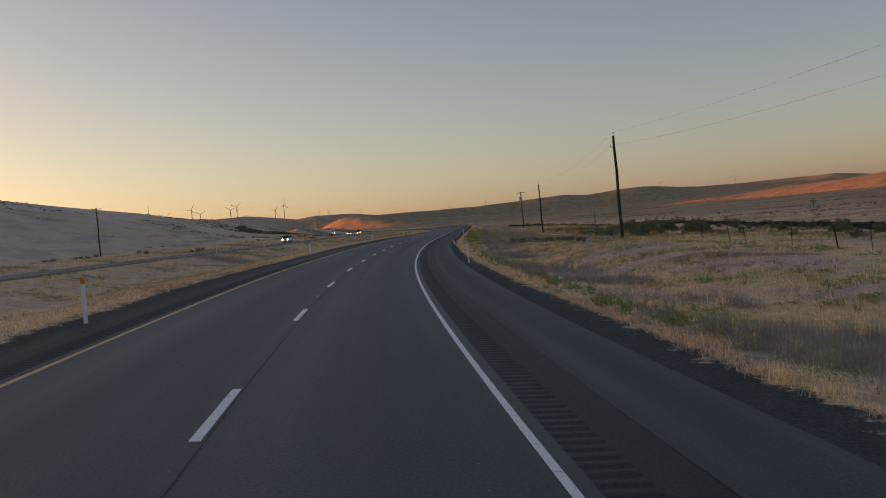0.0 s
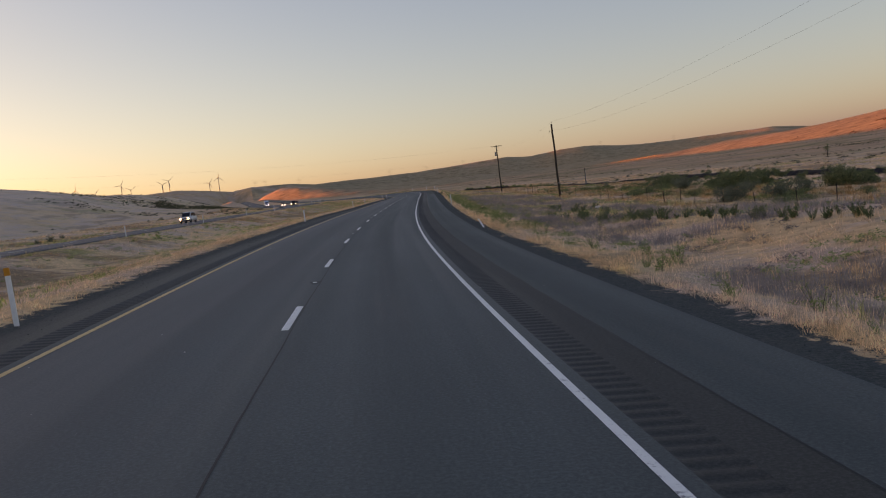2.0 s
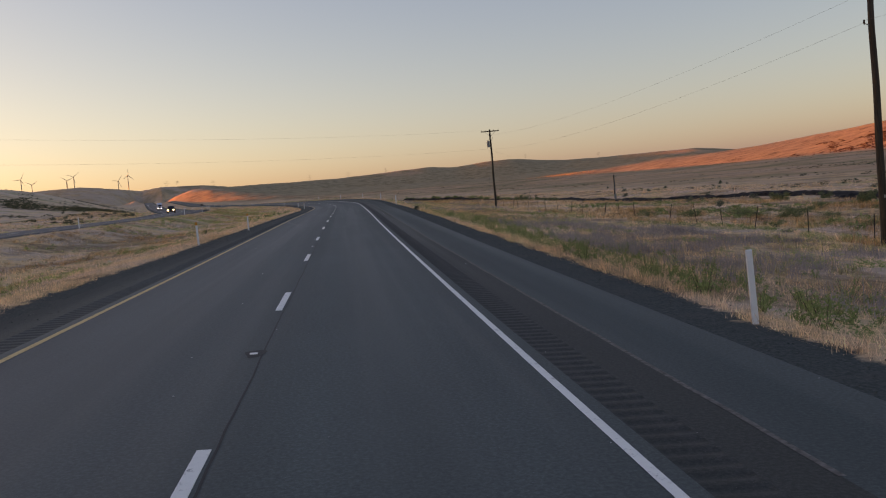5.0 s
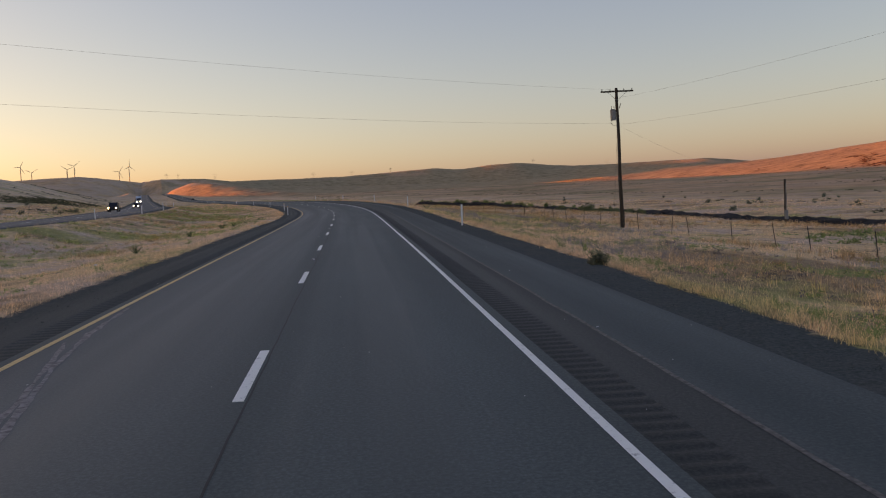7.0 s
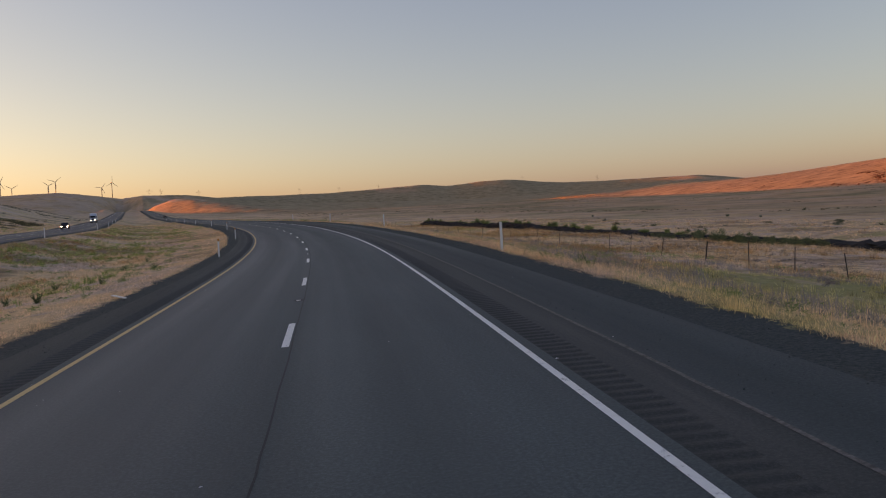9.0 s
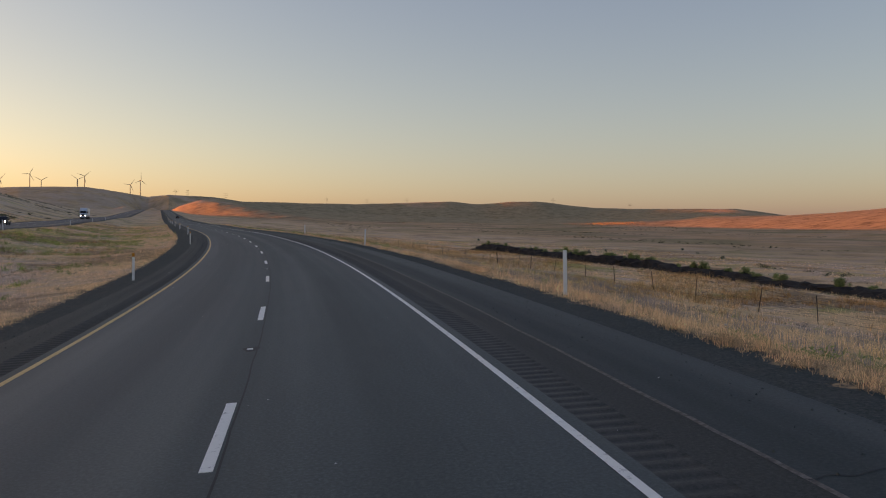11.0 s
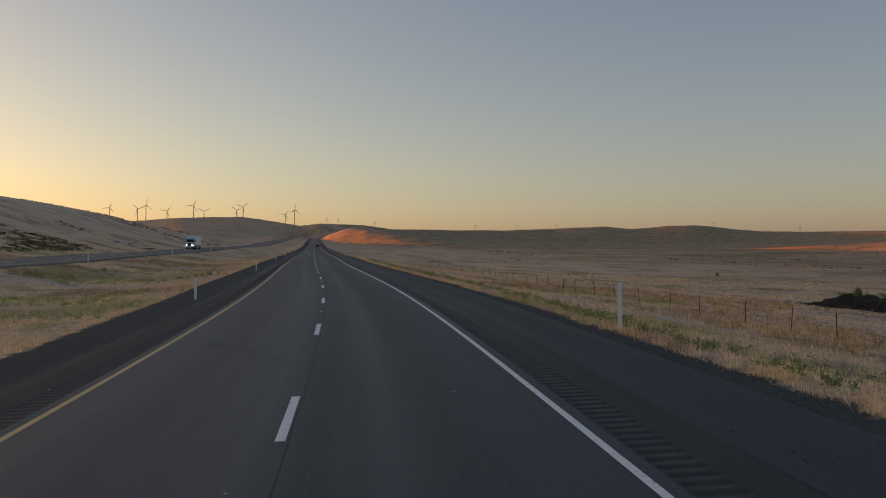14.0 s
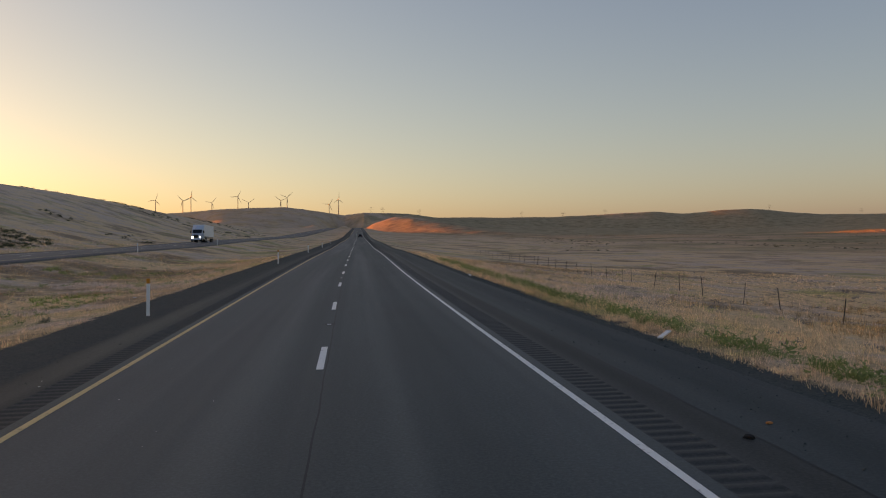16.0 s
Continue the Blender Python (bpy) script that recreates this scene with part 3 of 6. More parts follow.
def strip(us, ss, zf, uvname="road"):
    """A quad mesh over a grid of road coordinates."""
    S, U = np.meshgrid(ss, us, indexing="ij")
    x, y = plan(S, U)
    z = zf(S, U)
    n, m = S.shape
    co = np.stack([x, y, z], -1).reshape(-1, 3)
    i = np.arange(n * m).reshape(n, m)
    quads = np.stack([i[:-1, :-1], i[:-1, 1:], i[1:, 1:], i[1:, :-1]], -1).reshape(-1, 4)
    return mesh_from(co, quads, np.stack([U, S], -1).reshape(-1, 2), uvname)


def mesh_from(co, faces, uv=None, uvname="road", smoothed=True):
    k = faces.shape[1]
    me = bpy.data.meshes.new("mesh")
    me.vertices.add(len(co))
    me.vertices.foreach_set("co", np.ascontiguousarray(co, dtype=np.float32).ravel())
    me.loops.add(faces.size)
    me.loops.foreach_set("vertex_index", np.ascontiguousarray(faces, dtype=np.int32).ravel())
    me.polygons.add(len(faces))
    me.polygons.foreach_set("loop_start", np.arange(0, faces.size, k, dtype=np.int32))
    me.polygons.foreach_set("loop_total", np.full(len(faces), k, dtype=np.int32))
    me.polygons.foreach_set("use_smooth", np.full(len(faces), smoothed))
    if uv is not None:
        lay = me.uv_layers.new(name=uvname)
        lay.data.foreach_set("uv", np.ascontiguousarray(uv[faces.ravel()], dtype=np.float32).ravel())
    me.update(calc_edges=True)
    return me


def put(name, me, material, parent=None, label="", category="", kind="", group=""):
    me.name = name
    if material is not None and not me.materials:
        me.materials.append(material)
    ob = new(name, me)
    if parent is not None:
        ob.parent = parent
    return tagged(ob, label, category, group, kind)


def part(name, bm, material, parent, label="", smoothed=False):
    me = bpy.data.meshes.new(name)
    bm.to_mesh(me)
    bm.free()
    for p in me.polygons:
        p.use_smooth = smoothed
    return put(name, me, material, parent, label)


def thing(name, label, category, group="", m=None):
    ob = new(name)
    if m is not None:
        ob.matrix_basis = m
    return tagged(ob, label, category, group)


def at(s, u, dz=0.0, z=None, turn=0.0):
    """A pose on the ground at road coordinates, facing along the road."""
    x, y = (float(v) for v in plan(s, u))
    h = math.degrees(float(np.interp(s, SV, CH)))
    return pose(x, y, (float(ground_z(np.array(float(s)), np.array(float(u)))) if z is None else z) + dz, 0, 0, h + turn)


# bmesh pieces
def box(bm, c, size, bevel=0.0, rot=None):
    m = Matrix.Translation(c) @ (rot or Matrix()) @ Matrix.Diagonal((*size, 1))
    got = bmesh.ops.create_cube(bm, size=1, matrix=m)
    if bevel:
        es = {e for v in got["verts"] for e in v.link_edges}
        bmesh.ops.bevel(bm, geom=list(es), offset=bevel, segments=2, affect="EDGES", profile=0.6)
    return bm


def tube(bm, a, b, r1, r2=None, seg=10, caps=True):
    a, b = Vector(a), Vector(b)
    m = Matrix.Translation((a + b) / 2) @ (b - a).to_track_quat("Z", "Y").to_matrix().to_4x4()
    bmesh.ops.create_cone(bm, cap_ends=caps, segments=seg, radius1=r1, radius2=r1 if r2 is None else r2, depth=(b - a).length, matrix=m)
    return bm


def prism(bm, profile, x0, x1):
    """A side outline (y, z) drawn out from x0 to x1."""
    a = [bm.verts.new((x0, y, z)) for y, z in profile]
    b = [bm.verts.new((x1, y, z)) for y, z in profile]
    bm.faces.new(a)
    bm.faces.new(b[::-1])
    for i in range(len(a)):
        j = (i + 1) % len(a)
        bm.faces.new((a[i], b[i], b[j], a[j]))
    bmesh.ops.recalc_face_normals(bm, faces=bm.faces)
    return bm


# ---- ground ----
def spread(a, b, first, ratio, cap=1e9):
    out, step = [a], first
    while out[-1] < b:
        out.append(out[-1] + step)
        step = min(step * ratio, cap)
    return out


_s = sorted({round(v, 2) for v in [*np.arange(-60, 520, 2.5), *spread(520, 2100, 4.0, 1.03, 15), *spread(2115, 4700, 15, 1.03, 50), *[-v for v in spread(62, 1500, 6, 1.18)]]})
_side = [9, 9.6, 10.4, 11.4, 12.6, 14, 15.6, 17.4, 19.4, 21.6, 24, 26.6, 29.5, 32.5, 36, 39.5, 43, 46.5, 50, 53.5, 57, 60, 63, 66]
_u = sorted({round(v, 2) for v in [-5.6, -5.3, -4.9, -3, 0, 3, 6.2, 6.7, 7.2, 7.8, 8.4, *_side, *spread(70, 1500, 4, 1.035, 22), *spread(1530, 4600, 24, 1.05, 70),
                                   -6, -6.5, -7, -7.6, -8.2, *[-v for v in _side], -25.3, -28, -28.4, -30, -34, -38, -39.2, -39.6, -41, -42, *[-v for v in spread(70, 4600, 4, 1.045, 60)]]})
ground_mesh = strip(np.array(_u), np.array(_s), ground_z)


def shaded_scrub(co):
    """Share of scrub colour that paints the shade above the lit band on the far slopes."""
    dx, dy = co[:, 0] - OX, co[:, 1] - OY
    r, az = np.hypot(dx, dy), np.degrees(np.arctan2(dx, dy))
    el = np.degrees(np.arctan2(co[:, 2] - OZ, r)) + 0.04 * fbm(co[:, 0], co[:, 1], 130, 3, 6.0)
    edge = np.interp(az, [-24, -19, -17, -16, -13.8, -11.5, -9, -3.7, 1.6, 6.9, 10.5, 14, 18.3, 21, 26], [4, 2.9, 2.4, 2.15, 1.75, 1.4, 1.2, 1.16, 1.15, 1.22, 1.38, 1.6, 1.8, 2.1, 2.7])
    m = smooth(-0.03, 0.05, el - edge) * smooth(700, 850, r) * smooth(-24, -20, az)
    # gaps in the painted shade where the crest stays sunlit
    lit_a = smooth(-7, -6, az) * (1 - smooth(-3, -2, az)) * smooth(2.1, 2.2, el)
    lit_b = smooth(13, 14, az) * (1 - smooth(19, 20, az)) * smooth(1.82, 1.9, el) * smooth(2400, 2700, r)
    return m * (1 - lit_a) * (1 - lit_b)


def stubble(co):
    """A strip of separate colour along the foot of the far slopes, painting the sunlit band."""
    dx, dy = co[:, 0] - OX, co[:, 1] - OY
    r, az = np.hypot(dx, dy), np.degrees(np.arctan2(dx, dy))
    rf, ru = np.interp(az, _ta, _tf), np.interp(az, _ta, _tu)
    return smooth(rf - 14, rf + 6, r) * (1 - smooth(ru, ru + 25, r)) * smooth(-21, -18, az)


_co = np.empty(len(ground_mesh.vertices) * 3, dtype=np.float32)
ground_mesh.vertices.foreach_get("co", _co)
ground_mesh.attributes.new("shaded_scrub", "FLOAT", "POINT").data.foreach_set("value", shaded_scrub(_co.reshape(-1, 3).astype(float)).astype(np.float32))
ground_mesh.attributes.new("stubble", "FLOAT", "POINT").data.foreach_set("value", stubble(_co.reshape(-1, 3).astype(float)).astype(np.float32))
_gs, _gu = np.meshgrid(np.array(_s), np.array(_u), indexing="ij")
ground_mesh.attributes.new("verge", "FLOAT", "POINT").data.foreach_set("value", np.maximum(_gu - verge_right(_gs), verge_left(_gs) - _gu).astype(np.float32).ravel())
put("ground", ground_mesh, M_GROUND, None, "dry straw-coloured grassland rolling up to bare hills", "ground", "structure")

# ---- roads ----
_rs = np.array(sorted({round(float(v), 2) for v in [*np.arange(-120, 700, 2.5), *np.arange(700, 1700.1, 10)]}))
road = put("road", strip(np.array([-3.9, -2.7, -1.2, 0, 1.2, 2.4, 3.89]), _rs, lambda s, u: road_z(s, u)), M_ASPHALT, None,
           "dark worn asphalt highway lanes with faint wheel tracks", "road", "structure")
put("shoulder", strip(np.array([4.41, 4.7, 5.0]), _rs, lambda s, u: road_z(s, u)), M_RUMBLE, road, "dusty brown-grey strip beside the rumble grooves")
put("shoulder", strip(np.array([5.0, 5.6, 6.65, 6.66, 6.72]), _rs, lambda s, u: road_z(s, u) - 0.05 * (u > 6.7)), M_SHOULDER, road, "dark asphalt outer shoulder, rougher further on")
put("shoulder", strip(np.array([-5.42, -5.37, -5.36, -4.8, -4.42]), _rs, lambda s, u: road_z(s, u) - 0.05 * (u < -5.4)), M_INNER, road, "darker asphalt inner shoulder")


def rumble(u0, u1):
    """Ground-in grooves across a narrow strip of the shoulder."""
    k = np.arange(-20, 620, 0.305)
    off = np.array([0.0, 0.03, 0.09, 0.15, 0.18])
    ss = (k[:, None] + off).ravel()
    ss = np.concatenate([[-120], ss, [1700]])
    d = np.concatenate([[0], np.tile([0, 0.009, 0.014, 0.009, 0], len(k)), [0]])
    dm = dict(zip(np.round(ss, 4), d))
    depth = np.array([dm[v] for v in np.round(ss, 4)])
    us = np.array([u0, u0 + 0.04, u1 - 0.04, u1])
    prof = np.array([0, 1, 1, 0])
    return strip(us, ss, lambda S, U: road_z(S, U) - depth[:, None] * prof[None, :] + 0 * U)


put("rumble_strip", rumble(3.89, 4.41), M_RUMBLE, road, "rows of ground-in rumble grooves")
put("rumble_strip", rumble(-4.42, -3.9), M_INNER, road, "rows of ground-in rumble grooves")


def ribbon(u, width, ss, lift, wob=0.0, seed=0.0):
    w = wob * (fbm(ss, ss * 0.3, 7.0, 3, seed) + 0.5 * fbm(ss, ss * 0.1, 1.3, 2, seed))
    S = np.repeat(ss[:, None], 2, 1)
    U = u + w[:, None] + np.array([-width / 2, width / 2])[None, :]
    x, y = plan(S, U)
    z = road_z(S, U) + lift
    co = np.stack([x, y, z], -1).reshape(-1, 3)
    i = np.arange(len(ss) * 2).reshape(-1, 2)
    f = np.stack([i[:-1, 0], i[:-1, 1], i[1:, 1], i[1:, 0]], -1)
    return mesh_from(co, f, np.stack([U, S], -1).reshape(-1, 2))


_fine = np.arange(-20, 620, 0.6)
put("edge_line", ribbon(3.66, 0.105, _rs, 0.005), M_WHITE, road, "white painted edge line")
put("edge_line", ribbon(-3.66, 0.115, _rs, 0.005), M_YELLOW, road, "yellow painted edge line")
put("joint", ribbon(0.11, 0.026, _fine, 0.003, 0.018), M_CRACK, road, "dark tar-sealed joint between the lanes")
put("joint", ribbon(5.02, 0.065, _fine[(_fine > 150) & (_fine < 372)], 0.003, 0.02, 3.0), M_DUST, road, "dusty paving joint in the shoulder")
put("joint", ribbon(5.0, 0.02, _fine[_fine < 150], 0.003, 0.02, 3.0), M_CRACK, road, "thin dark paving joint")
put("joint", ribbon(5.0, 0.02, _fine[_fine > 372], 0.003, 0.02, 3.0), M_CRACK, road, "thin dark paving joint")
DASH, PERIOD, PHASE = 3.048, 12.192, 2.792
bm = box(bmesh.new(), (0, 0, 0), (0.13, DASH, 0.008))
dash_mesh = bpy.data.meshes.new("lane_dash")
bm.to_mesh(dash_mesh)
bm.free()
dash_mesh.materials.append(M_WHITE)


def on_road(s, u, lift):
    x, y = (float(v) for v in plan(s, u))
    h = float(np.interp(s, SV, CH))
    z = float(road_z(s, u)) + lift
    pitch = math.degrees(math.atan(float(np.interp(s + 1, SV, CZ) - np.interp(s - 1, SV, CZ)) / 2))
    roll = math.degrees(math.atan(float(np.interp(s, SV, CB))))
    return Matrix.Translation((x, y, z)) @ Matrix.Rotation(h, 4, "Z") @ pose(0, 0, 0, pitch, roll, 0)


for k in range(-3, 100):
    d = new("lane_dash", dash_mesh)
    d.parent = road
    d.matrix_basis = on_road(PHASE + k * PERIOD + DASH / 2, 0, 0.003)
bm = bmesh.new()
box(bm, (0, 0, 0.008), (0.11, 0.10, 0.018), 0.006)
button_mesh = bpy.data.meshes.new("lane_marker")
bm.to_mesh(button_mesh)
bm.free()
button_mesh.materials.append(M_SILVER)
tar_mesh = bpy.data.meshes.new("tar_patch")
bm = bmesh.new()
_tv = [bm.verts.new(((0.14 + 0.04 * math.sin(3 * a)) * math.cos(a), (0.34 + 0.08 * math.sin(2 * a + 1)) * math.sin(a), 0.0055)) for a in np.linspace(0, 6.2832, 19)[:-1]]
bm.faces.new(_tv)
bm.to_mesh(tar_mesh)
bm.free()
tar_mesh.materials.append(M_CRACK)
for k in range(0, 60, 2):
    d = new("lane_marker", button_mesh)
    d.parent = road
    d.matrix_basis = on_road(PHASE + k * PERIOD + DASH + 4.6, -0.02, 0.0)
    d = new("tar_patch", tar_mesh)
    d.parent = road
    d.matrix_basis = on_road(PHASE + k * PERIOD + DASH + 4.6, 0.0, 0.0)

# tyre scuffs that leave the inner lane for the median
def scuff(pts, width, seed):
    ss = np.linspace(pts[0][0], pts[-1][0], 60)
    uu = np.interp(ss, [p[0] for p in pts], [p[1] for p in pts]) + 0.03 * fbm(ss, ss, 2.0, 3, seed)
    wd = width * (0.55 + 0.45 * fbm(ss, ss * 0.5, 1.7, 3, seed + 1))
    S = np.repeat(ss[:, None], 2, 1)
    U = uu[:, None] + wd[:, None] * np.array([-0.5, 0.5])[None, :]
    x, y = plan(S, U)
    co = np.stack([x, y, road_z(S, U) + 0.004], -1).reshape(-1, 3)
    i = np.arange(120).reshape(-1, 2)
    return mesh_from(co, np.stack([i[:-1, 0], i[:-1, 1], i[1:, 1], i[1:, 0]], -1))


for pts, w, sd in (([(205, -1.6), (208, -2.0), (210.2, -2.41), (213, -2.95), (215.9, -3.31), (219.3, -3.5)], 0.16, 1.0),
                   ([(205, -1.9), (208, -2.25), (211.1, -2.67), (213.4, -3.12), (215, -3.45)], 0.12, 4.0)):
    put("tyre_mark", scuff(pts, w, sd), M_SKID, road, "pale curved tyre scuff")

# cracks across the shoulder and a pale drag stain over the inner lane
def cross_crack(s0, u0, u1, width, slant, seed, material, label):
    uu = np.linspace(u0, u1, 50)
    ss = s0 + slant * (uu - u0) + 0.10 * fbm(uu, uu * 0.3, 0.9, 3, seed)
    wd = width * (0.6 + 0.4 * fbm(uu, uu, 0.35, 2, seed + 2))
    S = ss[:, None] + wd[:, None] * np.array([-0.5, 0.5])[None, :]
    U = np.repeat(uu[:, None], 2, 1)
    x, y = plan(S, U)
    co = np.stack([x, y, road_z(S, U) + 0.0035], -1).reshape(-1, 3)
    i = np.arange(100).reshape(-1, 2)
    put("crack", mesh_from(co, np.stack([i[:-1, 1], i[:-1, 0], i[1:, 0], i[1:, 1]], -1)), material, road, label)


for k, (s0, u0, u1) in enumerate(((249.5, 4.9, 6.65), (405.1, 5.3, 6.65), (96.0, 4.5, 6.2), (171.0, 4.6, 6.6), (318.0, 5.0, 6.6), (362.0, 4.8, 6.5), (446.0, 4.9, 6.6))):
    cross_crack(s0, u0, u1, 0.035, 0.1, k, M_CRACK, "thin dark crack across the shoulder")
for k in range(5):
    cross_crack(416.6 + 0.22 * k, -3.0, -0.2 - 0.3 * k, 0.05, -1.7, 20 + k, M_SKID, "pale scrape across the inner lane")

# the other carriageway across the median
OPP = -33.8


def opp_z(s, u):
    return ground_z(s, np.full_like(u, OPP)) + 0.10 + 0 * u


_os = np.array(sorted({round(float(v), 2) for v in [*np.arange(-60, 700, 5), *np.arange(700, 1700.1, 15)]}))
road2 = put("road", strip(np.array([OPP - 5.6, OPP - 5.4, OPP - 3.6, OPP, OPP + 3.6, OPP + 5.4, OPP + 5.6]), _os,
            lambda s, u: opp_z(s, u) - 0.12 * (abs(u - OPP) > 5.5)), M_OLD, None, "grey asphalt opposite carriageway beyond the median", "road", "structure")


def ribbon2(u, width, ss):
    return strip(np.array([u - width / 2, u + width / 2]), ss, lambda s, q: opp_z(s, q) + 0.01)


put("edge_line", ribbon2(OPP - 3.66, 0.12, _os), M_WHITE, road2, "white painted edge line")
put("edge_line", ribbon2(OPP + 3.66, 0.12, _os), M_YELLOW, road2, "yellow painted edge line")
for k in range(0, 75):
    d = new("lane_dash", dash_mesh)
    d.parent = road2
    x, y = (float(v) for v in plan(20 + k * PERIOD, OPP))
    d.matrix_basis = Matrix.Translation((x, y, float(opp_z(np.array(20 + k * PERIOD), np.array(OPP))) + 0.012)) @ Matrix.Rotation(float(np.interp(20 + k * PERIOD, SV, CH)), 4, "Z") @ pose(0, 0, 0, 1.4, 0, 0)

# ---- delineator posts ----
def delineator(label, cap):
    p = thing("delineator_post", label, "road post", "delineators along the road")
    bm = bmesh.new()
    prism(bm, [(-0.012, 0), (0.012, 0), (0.02, 0.02), (0.02, 1.18), (0.0, 1.2), (-0.02, 1.18), (-0.02, 0.02)], -0.05, 0.05)
    bmesh.ops.bevel(bm, geom=list(bm.edges), offset=0.006, segments=1, affect="EDGES")
    part("blade", bm, M_POST, p)
    if cap:
        part("reflector", box(bmesh.new(), (0, -0.0, 1.12), (0.108, 0.05, 0.16), 0.008), M_AMBER, p, "amber reflector cap")
    else:
        part("reflector", box(bmesh.new(), (0, -0.018, 1.08), (0.07, 0.012, 0.12), 0.004), M_SILVER, p, "white reflector")
    return p


rng = random.Random(4)
white_post = delineator("white plastic delineator post standing in the gravel shoulder", False)
amber_post = delineator("white plastic delineator post with an amber top beside the median", True)
RIGHT = [(59.1, 7.0), (156.9, 7.6), (247.2, 7.43), (289.1, 7.66), (333.1, 7.84), (372.5, 7.32), (415.2, 7.55)]
LEFT = [(27.8, -5.34), (78.7, -5.52), (133.1, -5.6), (188.4, -5.97), (205.6, -5.4), (312.4, -5.51), (349.9, -5.61), (395.8, -5.5), (434.9, -5.82), (478.4, -5.77),
        (523, -5.7), (566, -5.7), (610, -5.7), (655, -5.7)]
ACROSS = [(123.5, -26.3), (150, -26.3), (181, -26.3), (210, -26.3), (237, -26.3), (300, -26.3), (330, -26.3), (360, -26.3), (420, -26.3), (499.5, -26.3), (560, -26.3), (620, -26.3)]
for i, (s, u) in enumerate(RIGHT):
    m = at(s, u, -0.03) @ pose(0, 0, 0, rng.uniform(-1.5, 1.5), rng.uniform(-1.5, 1.5), rng.uniform(-8, 8))
    if i == 0:
        white_post.matrix_basis = m
    else:
        copy_thing(white_post, m)
for i, (s, u) in enumerate(LEFT):
    m = at(s, u, -0.03) @ pose(0, 0, 0, rng.uniform(-1.5, 1.5), rng.uniform(-1.5, 1.5), rng.uniform(-8, 8))
    if i == 0:
        amber_post.matrix_basis = m
    else:
        copy_thing(amber_post, m)
for s, u in ACROSS:
    copy_thing(white_post, at(s, u, -0.03) @ pose(0, 0, 0, rng.uniform(-2, 2), rng.uniform(-2, 2), 0))
# knocked-down ones lying on the gravel
for s, u, turn in ((284.8, -5.75, 32), (269.6, -5.93, 35), (457.2, 6.75, -40), (467.9, 6.9, -30), (495.5, 6.78, -5)):
    x, y = (float(v) for v in plan(s, u))
    zz = float(np.maximum(ground_z(np.array(s), np.array(u)), road_z(s, u) - 0.07))
    m = copy_thing(white_post, at(s, u, 0.06, zz, turn) @ pose(0, 0, 0, -88, 0, 0))
    tagged(m, "white delineator post knocked flat onto the shoulder gravel")

bent = copy_thing(white_post, at(107.2, 7.05, -0.02, None, 8) @ pose(0, 0, 0, -66, 0, 0) @ pose(0, 0, 0, 0, 0, 22))
tagged(bent, "white delineator post bent far over beside the shoulder")

# ---- power line ----
def wooden_pole(height, label, base=0.165, top=0.115, lean=0.0):
    p = thing("utility_pole", label, "utility pole", "power line poles")
    bm = bmesh.new()
    n, seg = 9, 12
    rings = []
    for i in range(n + 1):
        h = -0.4 + (height + 0.4) * i / n
        r = base + (top - base) * i / n
        off = Vector((0.03 * math.sin(i * 1.3), 0.03 * math.cos(i * 0.9), 0))
        rings.append([bm.verts.new((r * math.cos(6.2832 * k / seg) + off.x + lean * h, r * math.sin(6.2832 * k / seg) + off.y, h)) for k in range(seg)])
    for a, b in zip(rings, rings[1:]):
        for k in range(seg):
            bm.faces.new((a[k], a[(k + 1) % seg], b[(k + 1) % seg], b[k]))
    bm.faces.new(rings[-1])
    part("shaft", bm, M_POLE, p, smoothed=True)
    return p


def insulator(parent, c, r=0.05, h=0.16):
    bm = bmesh.new()
    tube(bm, (c[0], c[1], c[2] - 0.06), (c[0], c[1], c[2] + h * 0.4), 0.016, 0.016, 8)
    for i, (q, w) in enumerate(((0.15, 1.0), (0.45, 0.85), (0.75, 0.6))):
        tube(bm, (c[0], c[1], c[2] + h * q - 0.02), (c[0], c[1], c[2] + h * q + 0.03), r * w, r * w * 0.7, 10)
    part("insulator", bm, M_CERAMIC, parent, "brown porcelain insulator", True)


def plain_pole(s, u, h):
    p = wooden_pole(h, "tall weathered wooden pole beside the fence")
    bm = bmesh.new()
    tube(bm, (0, 0, h - 0.05), (0, 0, h + 0.22), 0.012)
    part("top_pin", bm, M_STEEL, p)
    insulator(p, (0, 0, h + 0.2))
    bm = bmesh.new()
    tube(bm, (-0.1, 0, h - 1.1), (-0.34, 0, h - 1.02), 0.02)
    part("side_bracket", bm, M_STEEL, p)
    insulator(p, (-0.34, 0, h - 1.02))
    bm = bmesh.new()
    box(bm, (0, -0.165, 2.0), (0.09, 0.012, 0.12), 0.003)
    part("tag_plate", bm, M_STEEL, p, "small metal tag")
    p.matrix_basis = at(s, u)
    return p


POLES = [(-6.0, 22.4, 10.2), (85.4, 22.59, 9.65), (176.4, 22.84, 9.9)]
for s, u, h in POLES:
    plain_pole(s, u, h)


